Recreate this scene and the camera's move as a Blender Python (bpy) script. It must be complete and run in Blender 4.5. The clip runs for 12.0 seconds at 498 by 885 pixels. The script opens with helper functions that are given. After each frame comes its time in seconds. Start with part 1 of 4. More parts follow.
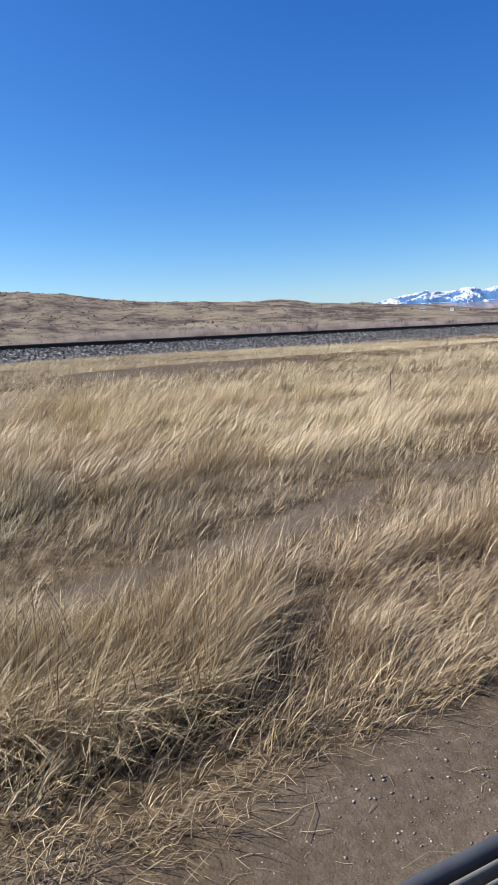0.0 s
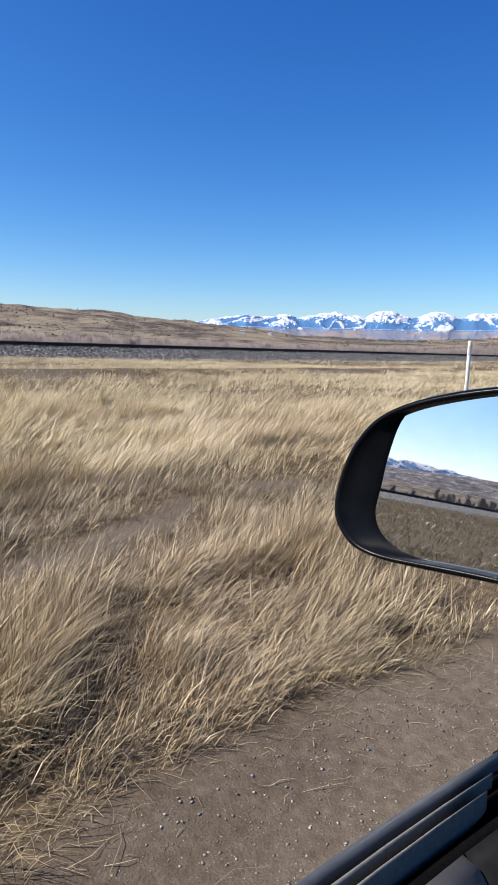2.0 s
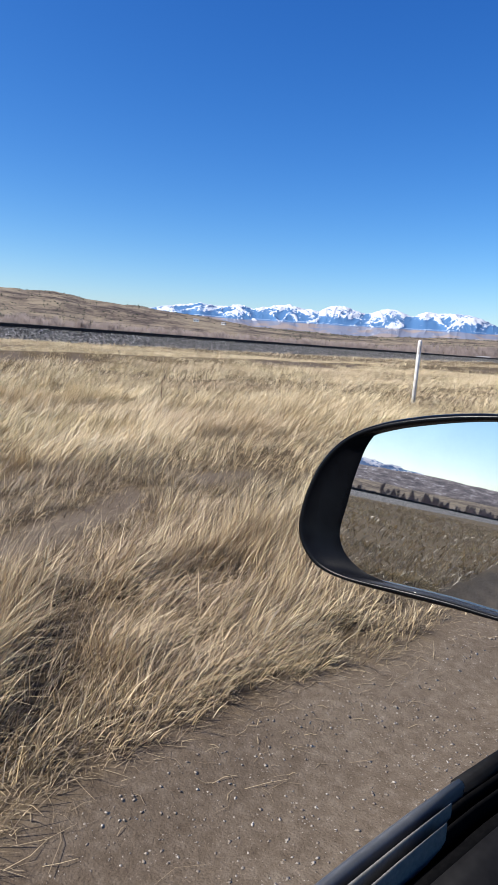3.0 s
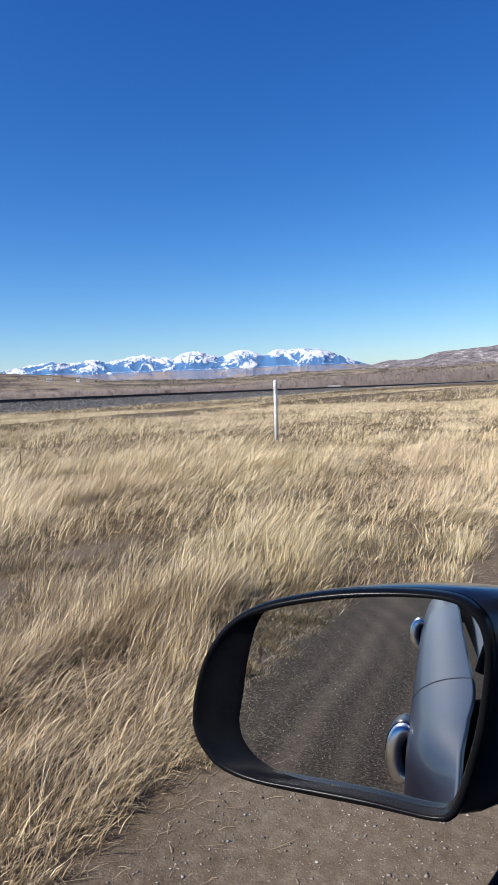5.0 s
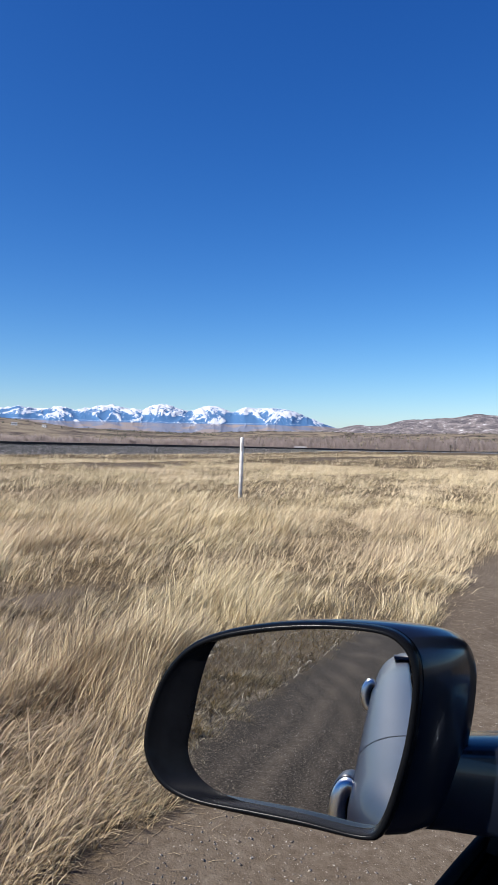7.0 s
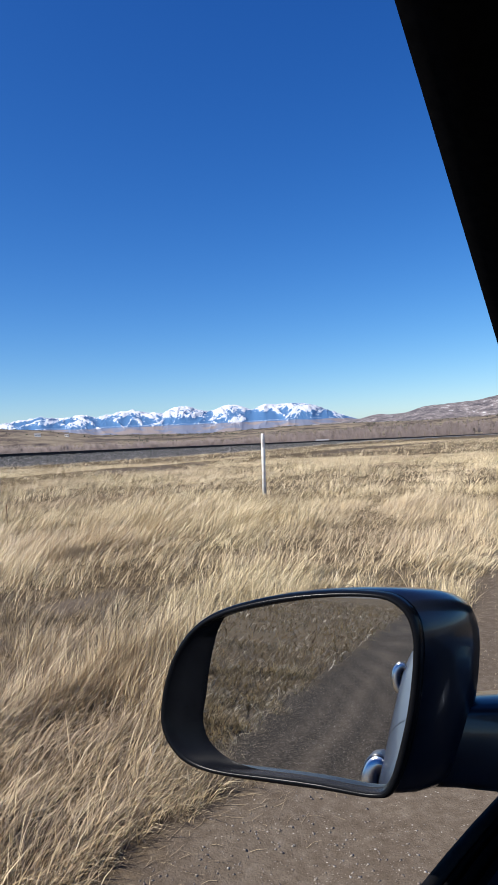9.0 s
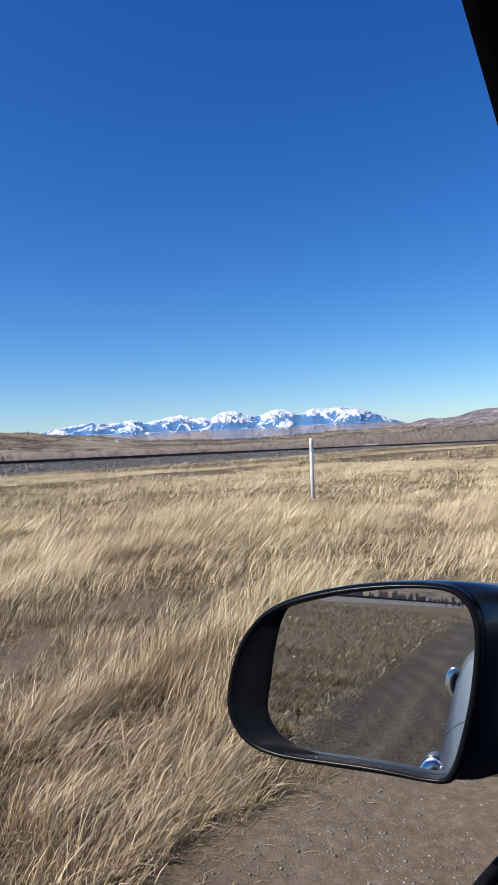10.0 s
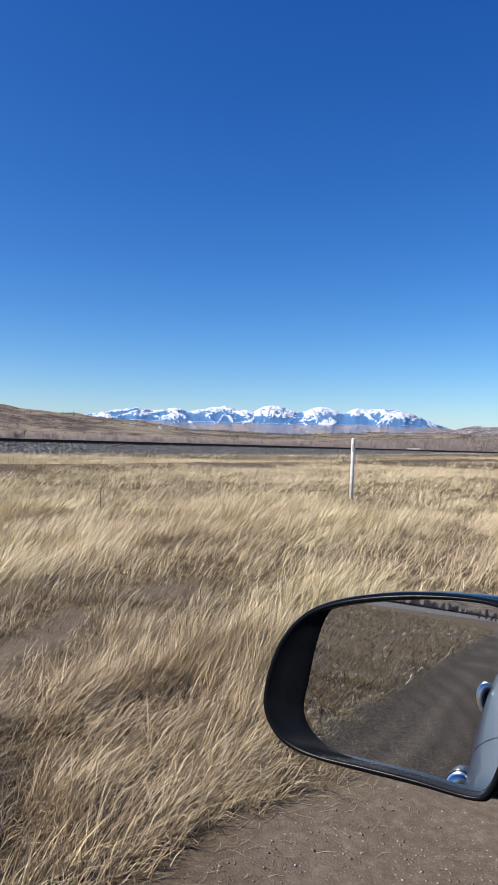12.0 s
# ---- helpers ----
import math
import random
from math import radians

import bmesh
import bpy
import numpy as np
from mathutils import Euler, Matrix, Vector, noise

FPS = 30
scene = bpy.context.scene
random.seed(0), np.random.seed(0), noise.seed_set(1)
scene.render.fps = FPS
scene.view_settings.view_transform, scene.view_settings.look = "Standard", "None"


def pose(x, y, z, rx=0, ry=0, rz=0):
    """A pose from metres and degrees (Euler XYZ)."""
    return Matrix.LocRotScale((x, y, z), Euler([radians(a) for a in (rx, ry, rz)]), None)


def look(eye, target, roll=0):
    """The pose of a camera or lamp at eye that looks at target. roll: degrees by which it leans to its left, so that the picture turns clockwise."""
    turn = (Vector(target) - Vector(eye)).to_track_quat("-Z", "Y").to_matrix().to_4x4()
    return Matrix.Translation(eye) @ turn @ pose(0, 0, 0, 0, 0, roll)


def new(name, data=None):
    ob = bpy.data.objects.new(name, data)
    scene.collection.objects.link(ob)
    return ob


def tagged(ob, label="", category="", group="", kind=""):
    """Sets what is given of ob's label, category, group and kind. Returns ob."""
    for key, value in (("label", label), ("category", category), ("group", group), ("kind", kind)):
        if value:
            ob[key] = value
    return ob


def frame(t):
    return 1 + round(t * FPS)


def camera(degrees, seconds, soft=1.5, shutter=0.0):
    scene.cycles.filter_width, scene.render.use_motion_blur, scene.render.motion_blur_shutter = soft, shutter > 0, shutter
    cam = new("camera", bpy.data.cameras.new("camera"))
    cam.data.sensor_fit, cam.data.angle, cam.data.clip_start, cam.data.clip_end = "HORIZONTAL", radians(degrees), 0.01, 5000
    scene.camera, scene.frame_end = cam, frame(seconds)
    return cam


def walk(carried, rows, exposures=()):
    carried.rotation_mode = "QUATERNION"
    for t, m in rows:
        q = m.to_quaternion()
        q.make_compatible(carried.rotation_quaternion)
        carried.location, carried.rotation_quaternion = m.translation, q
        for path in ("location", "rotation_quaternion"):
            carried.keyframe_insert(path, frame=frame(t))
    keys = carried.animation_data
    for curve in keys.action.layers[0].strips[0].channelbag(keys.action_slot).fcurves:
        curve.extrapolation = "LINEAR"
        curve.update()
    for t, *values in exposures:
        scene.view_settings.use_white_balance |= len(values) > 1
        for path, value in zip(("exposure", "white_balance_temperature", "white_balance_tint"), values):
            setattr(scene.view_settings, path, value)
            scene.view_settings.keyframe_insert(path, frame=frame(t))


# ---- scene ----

cam = camera(40.57, 12.0, soft=0.85)
PATH = [
    (0.0, pose(0.017, 0.004, 1.122, 80.95, 3.03, 69.79)),
    (0.5, pose(0.016, 0.004, 1.122, 79.28, 1.00, 62.46)),
    (1.0, pose(0.015, 0.004, 1.124, 79.89, -0.63, 57.18)),
    (1.5, pose(0.008, -0.001, 1.130, 81.37, -1.21, 56.12)),
    (2.0, pose(0.008, 0.002, 1.136, 82.00, -1.33, 54.93)),
    (2.5, pose(-0.008, 0.001, 1.158, 81.14, -3.34, 53.10)),
    (3.0, pose(-0.011, -0.000, 1.153, 81.33, -3.79, 50.98)),
    (3.5, pose(-0.024, 0.007, 1.170, 81.18, -4.41, 46.66)),
    (3.7, pose(-0.042, 0.019, 1.207, 82.01, -3.59, 46.59)),
    (5.3, pose(-0.056, 0.043, 1.241, 86.14, 3.43, 37.95)),
    (5.5, pose(-0.051, 0.045, 1.232, 86.83, 3.71, 37.85)),
    (6.0, pose(-0.044, 0.022, 1.239, 86.38, 1.23, 37.21)),
    (6.5, pose(-0.035, 0.007, 1.245, 86.95, -1.64, 36.56)),
    (7.0, pose(-0.025, 0.002, 1.234, 90.18, -1.13, 36.26)),
    (9.0, pose(-0.001, 0.003, 1.221, 89.94, 2.59, 38.11)),
    (9.5, pose(0.000, 0.000, 1.220, 90.00, 3.34, 38.80)),
    (10.0, pose(0.004, -0.022, 1.216, 90.54, 2.70, 42.18)),
    (10.5, pose(0.038, -0.025, 1.225, 90.36, 3.94, 46.08)),
    (11.0, pose(0.019, -0.034, 1.221, 89.83, 2.59, 48.04)),
    (11.5, pose(0.003, -0.038, 1.219, 90.40, -0.14, 47.51)),
    (12.0, pose(-0.004, -0.029, 1.218, 90.08, -1.40, 45.65)),
]
walk(cam, PATH, exposures=[(0.0, 0.60), (3.5, 0.62), (5.5, 0.50), (12.0, 0.47)])

# ---------- light ----------
SUN_AZ, SUN_EL = 156.0, 44.0          # degrees to the left of the car's heading, and above the horizon
world = bpy.data.worlds.new("world")
scene.world = world
world.use_nodes = True
wn = world.node_tree.nodes
sky = wn.new("ShaderNodeTexSky")
sky.sky_type = "NISHITA"
sky.sun_disc = False
sky.sun_elevation = radians(SUN_EL)
sky.sun_rotation = radians(360 - SUN_AZ)
sky.altitude, sky.air_density, sky.dust_density, sky.ozone_density = 1500, 1.0, 2.0, 3.0
deep = wn.new("ShaderNodeGamma")
deep.inputs["Gamma"].default_value = 1.05
rich = wn.new("ShaderNodeHueSaturation")
rich.inputs["Saturation"].default_value = 1.26
world.node_tree.links.new(sky.outputs[0], deep.inputs["Color"])
world.node_tree.links.new(deep.outputs[0], rich.inputs["Color"])
tint = wn.new("ShaderNodeVectorMath")
tint.operation = "MULTIPLY"
tint.inputs[1].default_value = (0.95, 0.91, 1.06)
world.node_tree.links.new(rich.outputs[0], tint.inputs[0])
hue = wn.new("ShaderNodeVectorMath")
hue.operation = "POWER"
hue.inputs[1].default_value = (1.20, 1.12, 0.88)
world.node_tree.links.new(tint.outputs[0], hue.inputs[0])
level = wn.new("ShaderNodeVectorMath")
level.operation = "MULTIPLY"
level.inputs[1].default_value = (0.72, 0.85, 1.20)
world.node_tree.links.new(hue.outputs[0], level.inputs[0])
world.node_tree.links.new(level.outputs[0], wn["Background"].inputs[0])
wn["Background"].inputs[1].default_value = 0.096
sun_data = bpy.data.lights.new("sun", "SUN")
sun_data.energy, sun_data.angle, sun_data.color = 5.0, radians(0.53), (1.0, 0.95, 0.87)
sun = new("sun", sun_data)
sa, se = radians(SUN_AZ), radians(SUN_EL)
to_sun = Vector((-math.sin(sa) * math.cos(se), math.cos(sa) * math.cos(se), math.sin(se)))
sun.matrix_world = look(to_sun * 50, (0, 0, 0))


# ---------- materials ----------
def material(name, colours, rough=0.8, metal=0.0, scale=8.0, detail=6.0, bump=0.0, bump_scale=None, coat=0.0,
             second=None, second_scale=1.0, second_amount=1.0, attribute=None, spec=0.5, translucent=0.0):
    """Principled material whose colour runs along a ramp driven by noise; a second, coarser noise tints it."""
    m = bpy.data.materials.new(name)
    m.use_nodes = True
    n, l = m.node_tree.nodes, m.node_tree.links
    b = n["Principled BSDF"]
    b.inputs["Roughness"].default_value = rough
    b.inputs["Metallic"].default_value = metal
    b.inputs["Coat Weight"].default_value = coat
    b.inputs["Coat Roughness"].default_value = 0.04
    b.inputs["Specular IOR Level"].default_value = spec
    co = n.new("ShaderNodeTexCoord").outputs["Object"]
    tex = n.new("ShaderNodeTexNoise")
    tex.inputs["Scale"].default_value = scale
    tex.inputs["Detail"].default_value = detail
    tex.inputs["Roughness"].default_value = 0.65
    l.new(co, tex.inputs["Vector"])
    fac = tex.outputs["Fac"]
    ramp = n.new("ShaderNodeValToRGB")
    el = ramp.color_ramp.elements
    lo, hi = (0.0, 1.0) if attribute else (0.32, 0.68)
    for i, c in enumerate(colours):
        p = lo + (hi - lo) * i / max(1, len(colours) - 1)
        e = el[i] if i < 2 else el.new(p)
        e.position, e.color = p, (*c, 1)
    if attribute:
        at = n.new("ShaderNodeAttribute")
        at.attribute_name = attribute
        fac = at.outputs["Fac"]
    l.new(fac, ramp.inputs["Fac"])
    out = ramp.outputs["Color"]
    if second:
        t2 = n.new("ShaderNodeTexNoise")
        t2.inputs["Scale"].default_value = second_scale
        t2.inputs["Detail"].default_value = 4
        l.new(co, t2.inputs["Vector"])
        r2 = n.new("ShaderNodeValToRGB")
        r2.color_ramp.elements[0].position, r2.color_ramp.elements[1].position = 0.38, 0.66
        r2.color_ramp.elements[0].color, r2.color_ramp.elements[1].color = (0, 0, 0, 1), (second_amount, second_amount, second_amount, 1)
        l.new(t2.outputs["Fac"], r2.inputs["Fac"])
        mix = n.new("ShaderNodeMix")
        mix.data_type = "RGBA"
        l.new(r2.outputs["Color"], mix.inputs[0])
        l.new(out, mix.inputs[6])
        mix.inputs[7].default_value = (*second, 1)
        out = mix.outputs[2]
    l.new(out, b.inputs["Base Color"])
    if bump:
        t3 = n.new("ShaderNodeTexNoise")
        t3.inputs["Scale"].default_value = bump_scale or scale
        t3.inputs["Detail"].default_value = 8
        l.new(co, t3.inputs["Vector"])
        bn = n.new("ShaderNodeBump")
        bn.inputs["Strength"].default_value = 1.0
        bn.inputs["Distance"].default_value = bump
        l.new(t3.outputs["Fac"], bn.inputs["Height"])
        l.new(bn.outputs["Normal"], b.inputs["Normal"])
    if translucent:
        tr = n.new("ShaderNodeBsdfTranslucent")
        l.new(out, tr.inputs["Color"])
        ms = n.new("ShaderNodeMixShader")
        ms.inputs[0].default_value = translucent
        l.new(b.outputs[0], ms.inputs[1])
        l.new(tr.outputs[0], ms.inputs[2])
        l.new(ms.outputs[0], n["Material Output"].inputs["Surface"])
    return m


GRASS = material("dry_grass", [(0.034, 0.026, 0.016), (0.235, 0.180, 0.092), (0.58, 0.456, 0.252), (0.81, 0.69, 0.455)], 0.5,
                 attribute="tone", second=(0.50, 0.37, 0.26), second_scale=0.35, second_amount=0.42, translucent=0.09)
PAINT = material("blue_paint", [(0.008, 0.016, 0.045), (0.010, 0.021, 0.056)], 0.4, 0.0, 40, coat=0.18, spec=0.22)
BLACK = material("black_plastic", [(0.0022, 0.0025, 0.0034), (0.0035, 0.004, 0.0055)], 0.27, 0, 180, bump=0.00008, bump_scale=900, spec=0.12,
                 second=(0.0055, 0.006, 0.0075), second_scale=22)
TRIM_GREY = material("grey_trim", [(0.048, 0.052, 0.062), (0.068, 0.072, 0.082)], 0.55, 0, 90, bump=0.0001, bump_scale=700)
SEAL = material("felt_seal", [(0.115, 0.112, 0.104), (0.175, 0.168, 0.155)], 0.8, 0, 300)
RUBBER = material("rubber", [(0.004, 0.004, 0.005), (0.008, 0.008, 0.009)], 0.75, 0, 120, spec=0.12)
FLOCK = material("black_flock", [(0.003, 0.003, 0.0035), (0.006, 0.006, 0.0065)], 0.95, 0, 300, spec=0.0)
PANEL_GREY = material("door_panel_plastic", [(0.050, 0.051, 0.056), (0.072, 0.073, 0.078)], 0.75, 0, 60, bump=0.0003, bump_scale=500)
CHROME = material("chrome", [(0.88, 0.89, 0.90), (0.94, 0.95, 0.96)], 0.28, 1.0, 30)
SILVER = material("silver_blue_paint", [(0.20, 0.24, 0.32), (0.24, 0.28, 0.36)], 0.3, 0.5, 40, coat=0.8)
MIRROR = material("mirror_glass", [(0.66, 0.665, 0.67), (0.72, 0.725, 0.73)], 0.012, 1.0, 25)
SHELL = material("navy_black_paint", [(0.0035, 0.0055, 0.013), (0.005, 0.008, 0.018)], 0.3, 0.0, 60, coat=0.55, bump=0.00006, bump_scale=500,
                 second=(0.012, 0.015, 0.022), second_scale=30, second_amount=0.5)
GLASS = material("tinted_glass", [(0.01, 0.012, 0.014), (0.015, 0.017, 0.02)], 0.03, 0.0, 5, spec=0.8)
BALLAST = material("ballast_stone", [(0.016, 0.015, 0.014), (0.075, 0.070, 0.064), (0.20, 0.19, 0.175), (0.58, 0.55, 0.51)], 0.9, 0, 6, 12, bump=0.12, bump_scale=4.5)
STEEL = material("rusty_shaded_rail", [(0.014, 0.010, 0.008), (0.03, 0.02, 0.015)], 0.8, 0.0, 12)
RAILHEAD = material("worn_rail_head", [(0.06, 0.048, 0.04), (0.11, 0.092, 0.08)], 0.75, 0.0, 9)
PALE_STRIP = material("pale_strip", [(0.42, 0.37, 0.32), (0.58, 0.52, 0.47)], 0.9, 0, 2.0)
TIE = material("old_timber", [(0.06, 0.045, 0.035), (0.12, 0.09, 0.07)], 0.9, 0, 10)
POSTWHITE = material("white_post_paint", [(0.72, 0.70, 0.66), (0.82, 0.81, 0.78)], 0.6, 0, 12, second=(0.55, 0.50, 0.45), second_scale=7)
BARK = material("bare_twigs", [(0.15, 0.12, 0.112), (0.29, 0.24, 0.225)], 0.9, 0, 0.03)
JUNIPER = material("juniper", [(0.035, 0.04, 0.025), (0.07, 0.075, 0.05)], 0.9, 0, 0.5)
PEBBLE = material("pebble", [(0.13, 0.10, 0.078), (0.20, 0.165, 0.13), (0.46, 0.42, 0.37)], 0.85, 0, 23)
STRAW = material("fallen_straw", [(0.14, 0.10, 0.065), (0.45, 0.35, 0.21)], 0.7, attribute="tone")


# ---------- small tools ----------
def mesh_object(name, bm, mat, parent=None, label="", smooth=True):
    me = bpy.data.meshes.new(name)
    bm.to_mesh(me)
    bm.free()
    me.materials.append(mat)
    if smooth:
        me.polygons.foreach_set("use_smooth", [True] * len(me.polygons))
    ob = new(name, me)
    if parent is not None:
        ob.parent = parent
    if label:
        tagged(ob, label)
    return ob


part = mesh_object


def array_mesh(name, verts, quads=None, tris=None, mat=None, tone=None):
    """One mesh straight from arrays of corners and faces."""
    me = bpy.data.meshes.new(name)
    verts = np.asarray(verts, np.float32)
    quads = np.zeros((0, 4), np.int32) if quads is None else np.asarray(quads, np.int32)
    tris = np.zeros((0, 3), np.int32) if tris is None else np.asarray(tris, np.int32)
    me.vertices.add(len(verts))
    me.vertices.foreach_set("co", verts.ravel())
    loops = np.concatenate([quads.ravel(), tris.ravel()])
    me.loops.add(len(loops))
    me.loops.foreach_set("vertex_index", loops)
    me.polygons.add(len(quads) + len(tris))
    starts = np.concatenate([np.arange(len(quads)) * 4, len(quads) * 4 + np.arange(len(tris)) * 3])
    me.polygons.foreach_set("loop_start", starts.astype(np.int32))
    if tone is not None:
        at = me.attributes.new("tone", "FLOAT", "POINT")
        at.data.foreach_set("value", np.asarray(tone, np.float32))
    me.update(calc_edges=True)
    if mat:
        me.materials.append(mat)
    return me


def box(bm, lo, hi, bevel=0.0):
    r = bmesh.ops.create_cube(bm, size=1.0)
    for v in r["verts"]:
        v.co = Vector([lo[i] + (v.co[i] + 0.5) * (hi[i] - lo[i]) for i in range(3)])
    if bevel:
        es = list({e for v in r["verts"] for e in v.link_edges})
        bmesh.ops.bevel(bm, geom=es, offset=bevel, segments=2, affect="EDGES", profile=0.6)


def loft(bm, rings, closed=True, cap=True):
    """Skin between rings of equally many points."""
    made = [[bm.verts.new(p) for p in r] for r in rings]
    n = len(made[0])
    for a, b in zip(made, made[1:]):
        for i in range(n if closed else n - 1):
            j = (i + 1) % n
            bm.faces.new((a[i], a[j], b[j], b[i]))
    if cap and closed:
        bm.faces.new(list(reversed(made[0])))
        bm.faces.new(made[-1])
    bmesh.ops.recalc_face_normals(bm, faces=bm.faces)
    return made


def smooth_step(a, b, x):
    t = np.clip((np.asarray(x, float) - a) / (b - a), 0, 1)
    return t * t * (3 - 2 * t)


_table = np.random.RandomState(7).rand(256, 256)


def value_noise(x, y):
    x, y = np.asarray(x, float), np.asarray(y, float)
    xi, yi = np.floor(x).astype(int), np.floor(y).astype(int)
    fx, fy = x - xi, y - yi
    fx, fy = fx * fx * (3 - 2 * fx), fy * fy * (3 - 2 * fy)
    g = lambda i, j: _table[i % 256, j % 256]
    return (g(xi, yi) * (1 - fx) + g(xi + 1, yi) * fx) * (1 - fy) + (g(xi, yi + 1) * (1 - fx) + g(xi + 1, yi + 1) * fx) * fy


def fbm(x, y, octaves=4, gain=0.5):
    s, a, tot = 0, 1.0, 0
    for k in range(octaves):
        s = s + a * value_noise(x * 2 ** k + 17.3 * k, y * 2 ** k + 5.1 * k)
        tot += a
        a *= gain
    return s / tot


# ---------- the lie of the land ----------
TRACK_AZ = radians(12)
TRK = np.array([-math.sin(TRACK_AZ), math.cos(TRACK_AZ)])      # along the railway
NRM = np.array([-math.cos(TRACK_AZ), -math.sin(TRACK_AZ)])     # from the road towards it
TRACK_P = 37.6                                                  # near rail's distance
GRADE = -0.004


def track_foot(s):
    return 0.33 + GRADE * np.clip(s, -300, 600)


def road_edge(y):
    """x of the ragged border between bare road and grass."""
    y = np.asarray(y, float)
    line = np.interp(y, [-40, -6, -1, 0.3, 0.9, 1.6, 2.6, 4.2, 5.2, 7, 12, 40], [-1.7, -1.6, -1.4, -1.28, -1.42, -1.53, -1.57, -1.66, -1.95, -2.3, -2.5, -2.5])
    return line + 0.16 * (value_noise(y * 0.9 + 3, 0.5) - 0.5) + 0.20 * (value_noise(y * 3.1, 9.5) - 0.5)


# skylines: degrees to the left of the heading, degrees of height
HILL = [(-180, 1.6), (-40, 1.4), (20, 0.7), (44, 0.75), (50, 1.0), (54.5, 1.55), (59, 1.95), (64, 2.3), (67, 2.7), (71, 2.68), (76, 3.0),
        (82, 3.45), (85, 4.0), (88, 4.25), (100, 4.1), (115, 3.0), (140, 1.0), (150, 0.6), (180, 0.5)]
FOOT = [(-180, 1.2), (10, 1.25), (17, 1.25), (24, 1.1), (29, 1.2), (35, 1.15), (42, 0.85), (48, 1.05), (60, 1.2), (90, 1.2), (180, 1.2)]
RIGHT = [(-180, 1.0), (-60, 1.5), (-20, 2.6), (8, 2.6), (13, 2.5), (16.4, 2.68), (17.4, 2.78), (19, 2.56), (20.8, 2.4), (23.3, 2.25), (25, 1.85),
         (26.2, 1.72), (27.2, 1.8), (28.8, 1.5), (32, 1.2), (40, 0.9), (150, 0.9), (158, 2.2), (170, 2.6), (180, 2.2)]


def profile(table, az):
    return np.interp(az, [a for a, _ in table], [e for _, e in table])


def land(x, y):
    x, y = np.asarray(x, float), np.asarray(y, float)
    s, p = x * TRK[0] + y * TRK[1], x * NRM[0] + y * NRM[1]
    r = np.hypot(x, y)
    az = np.degrees(np.arctan2(-x, y))
    z = track_foot(s) * smooth_step(5, 33, p)
    grassy = smooth_step(0.0, 0.5, road_edge(y) - x)
    z = z + grassy * (0.10 * (fbm(x * 0.5, y * 0.5, 3) - 0.4) * smooth_step(60, 20, r))
    z = z + 0.20 * np.exp(-((p - 18.4 - 0.5 * np.sin(s * 0.13)) / 1.0) ** 2) * smooth_step(2, 9, s) * smooth_step(95, 70, s)
    z = z + 0.55 * np.exp(-((p - 32.8) / 2.0) ** 2) * smooth_step(55, 120, s) * smooth_step(420, 300, s)
    # two wheel ruts in the road
    for c in (-0.15, -1.15, 1.35):
        z = z - 0.035 * np.exp(-((x - c) / 0.22) ** 2) * smooth_step(40, 15, r)
    z = z + (1 - grassy) * 0.008 * (fbm(x * 2.2, y * 2.2, 4) - 0.5) * smooth_step(30, 8, r)
    z = z - 7.0 * smooth_step(41, 170, p) - 3 * smooth_step(60, 300, -p)
    far = smooth_step(250, 500, r)
    n1 = fbm(x / 160 + 40, y / 160 + 9, 5)
    out = z
    for tab, r0, front, rug in ((HILL, 1500.0, 800.0, 0.5), (FOOT, 2600.0, 700.0, 0.35), (RIGHT, 3600.0, 900.0, 0.5)):
        top = np.tan(np.radians(profile(tab, az))) * r0 + 1.2
        shape = smooth_step(r0 - front, r0, r)
        shape = shape * (1 - 0.9 * smooth_step(r0 + 30, r0 + 500, r))
        relief = 1 - rug * (1 - shape) * (n1 * 1.6 - 0.3) - 0.10 * (fbm(x / 45, y / 45, 3) - 0.5)
        out = np.maximum(out, -8 + (top + 8) * shape * relief * far)
    return out


def bare_strip(x, y):
    """1 on worn lines in the field where little grows."""
    s, p = x * TRK[0] + y * TRK[1], x * NRM[0] + y * NRM[1]
    w = smooth_step(1.3, 0.6, np.abs(p - 17.4 - 0.5 * np.sin(s * 0.13))) * smooth_step(2, 8, s) * smooth_step(0.34, 0.50, fbm(s * 0.16 + 8, s * 0 + 3, 2) * 0.6 + 0.4 * fbm(s * 0.9, p * 0.9, 2))
    w = np.maximum(w, 0.9 * np.exp(-((p - 25.5) / 0.7) ** 2) * smooth_step(0.42, 0.55, fbm(s * 0.11 + 30, s * 0 + 3, 2)))
    line = np.exp(-((x + 2.87 + 0.44 * y - 0.12 * np.sin(y * 1.7)) / 0.34) ** 2) * smooth_step(-0.5, 0.3, y) * smooth_step(5.2, 3.0, y)
    return np.maximum(w, 0.95 * line * smooth_step(0.25, 0.55, fbm(x * 1.5, y * 1.5, 2) + 0.15))


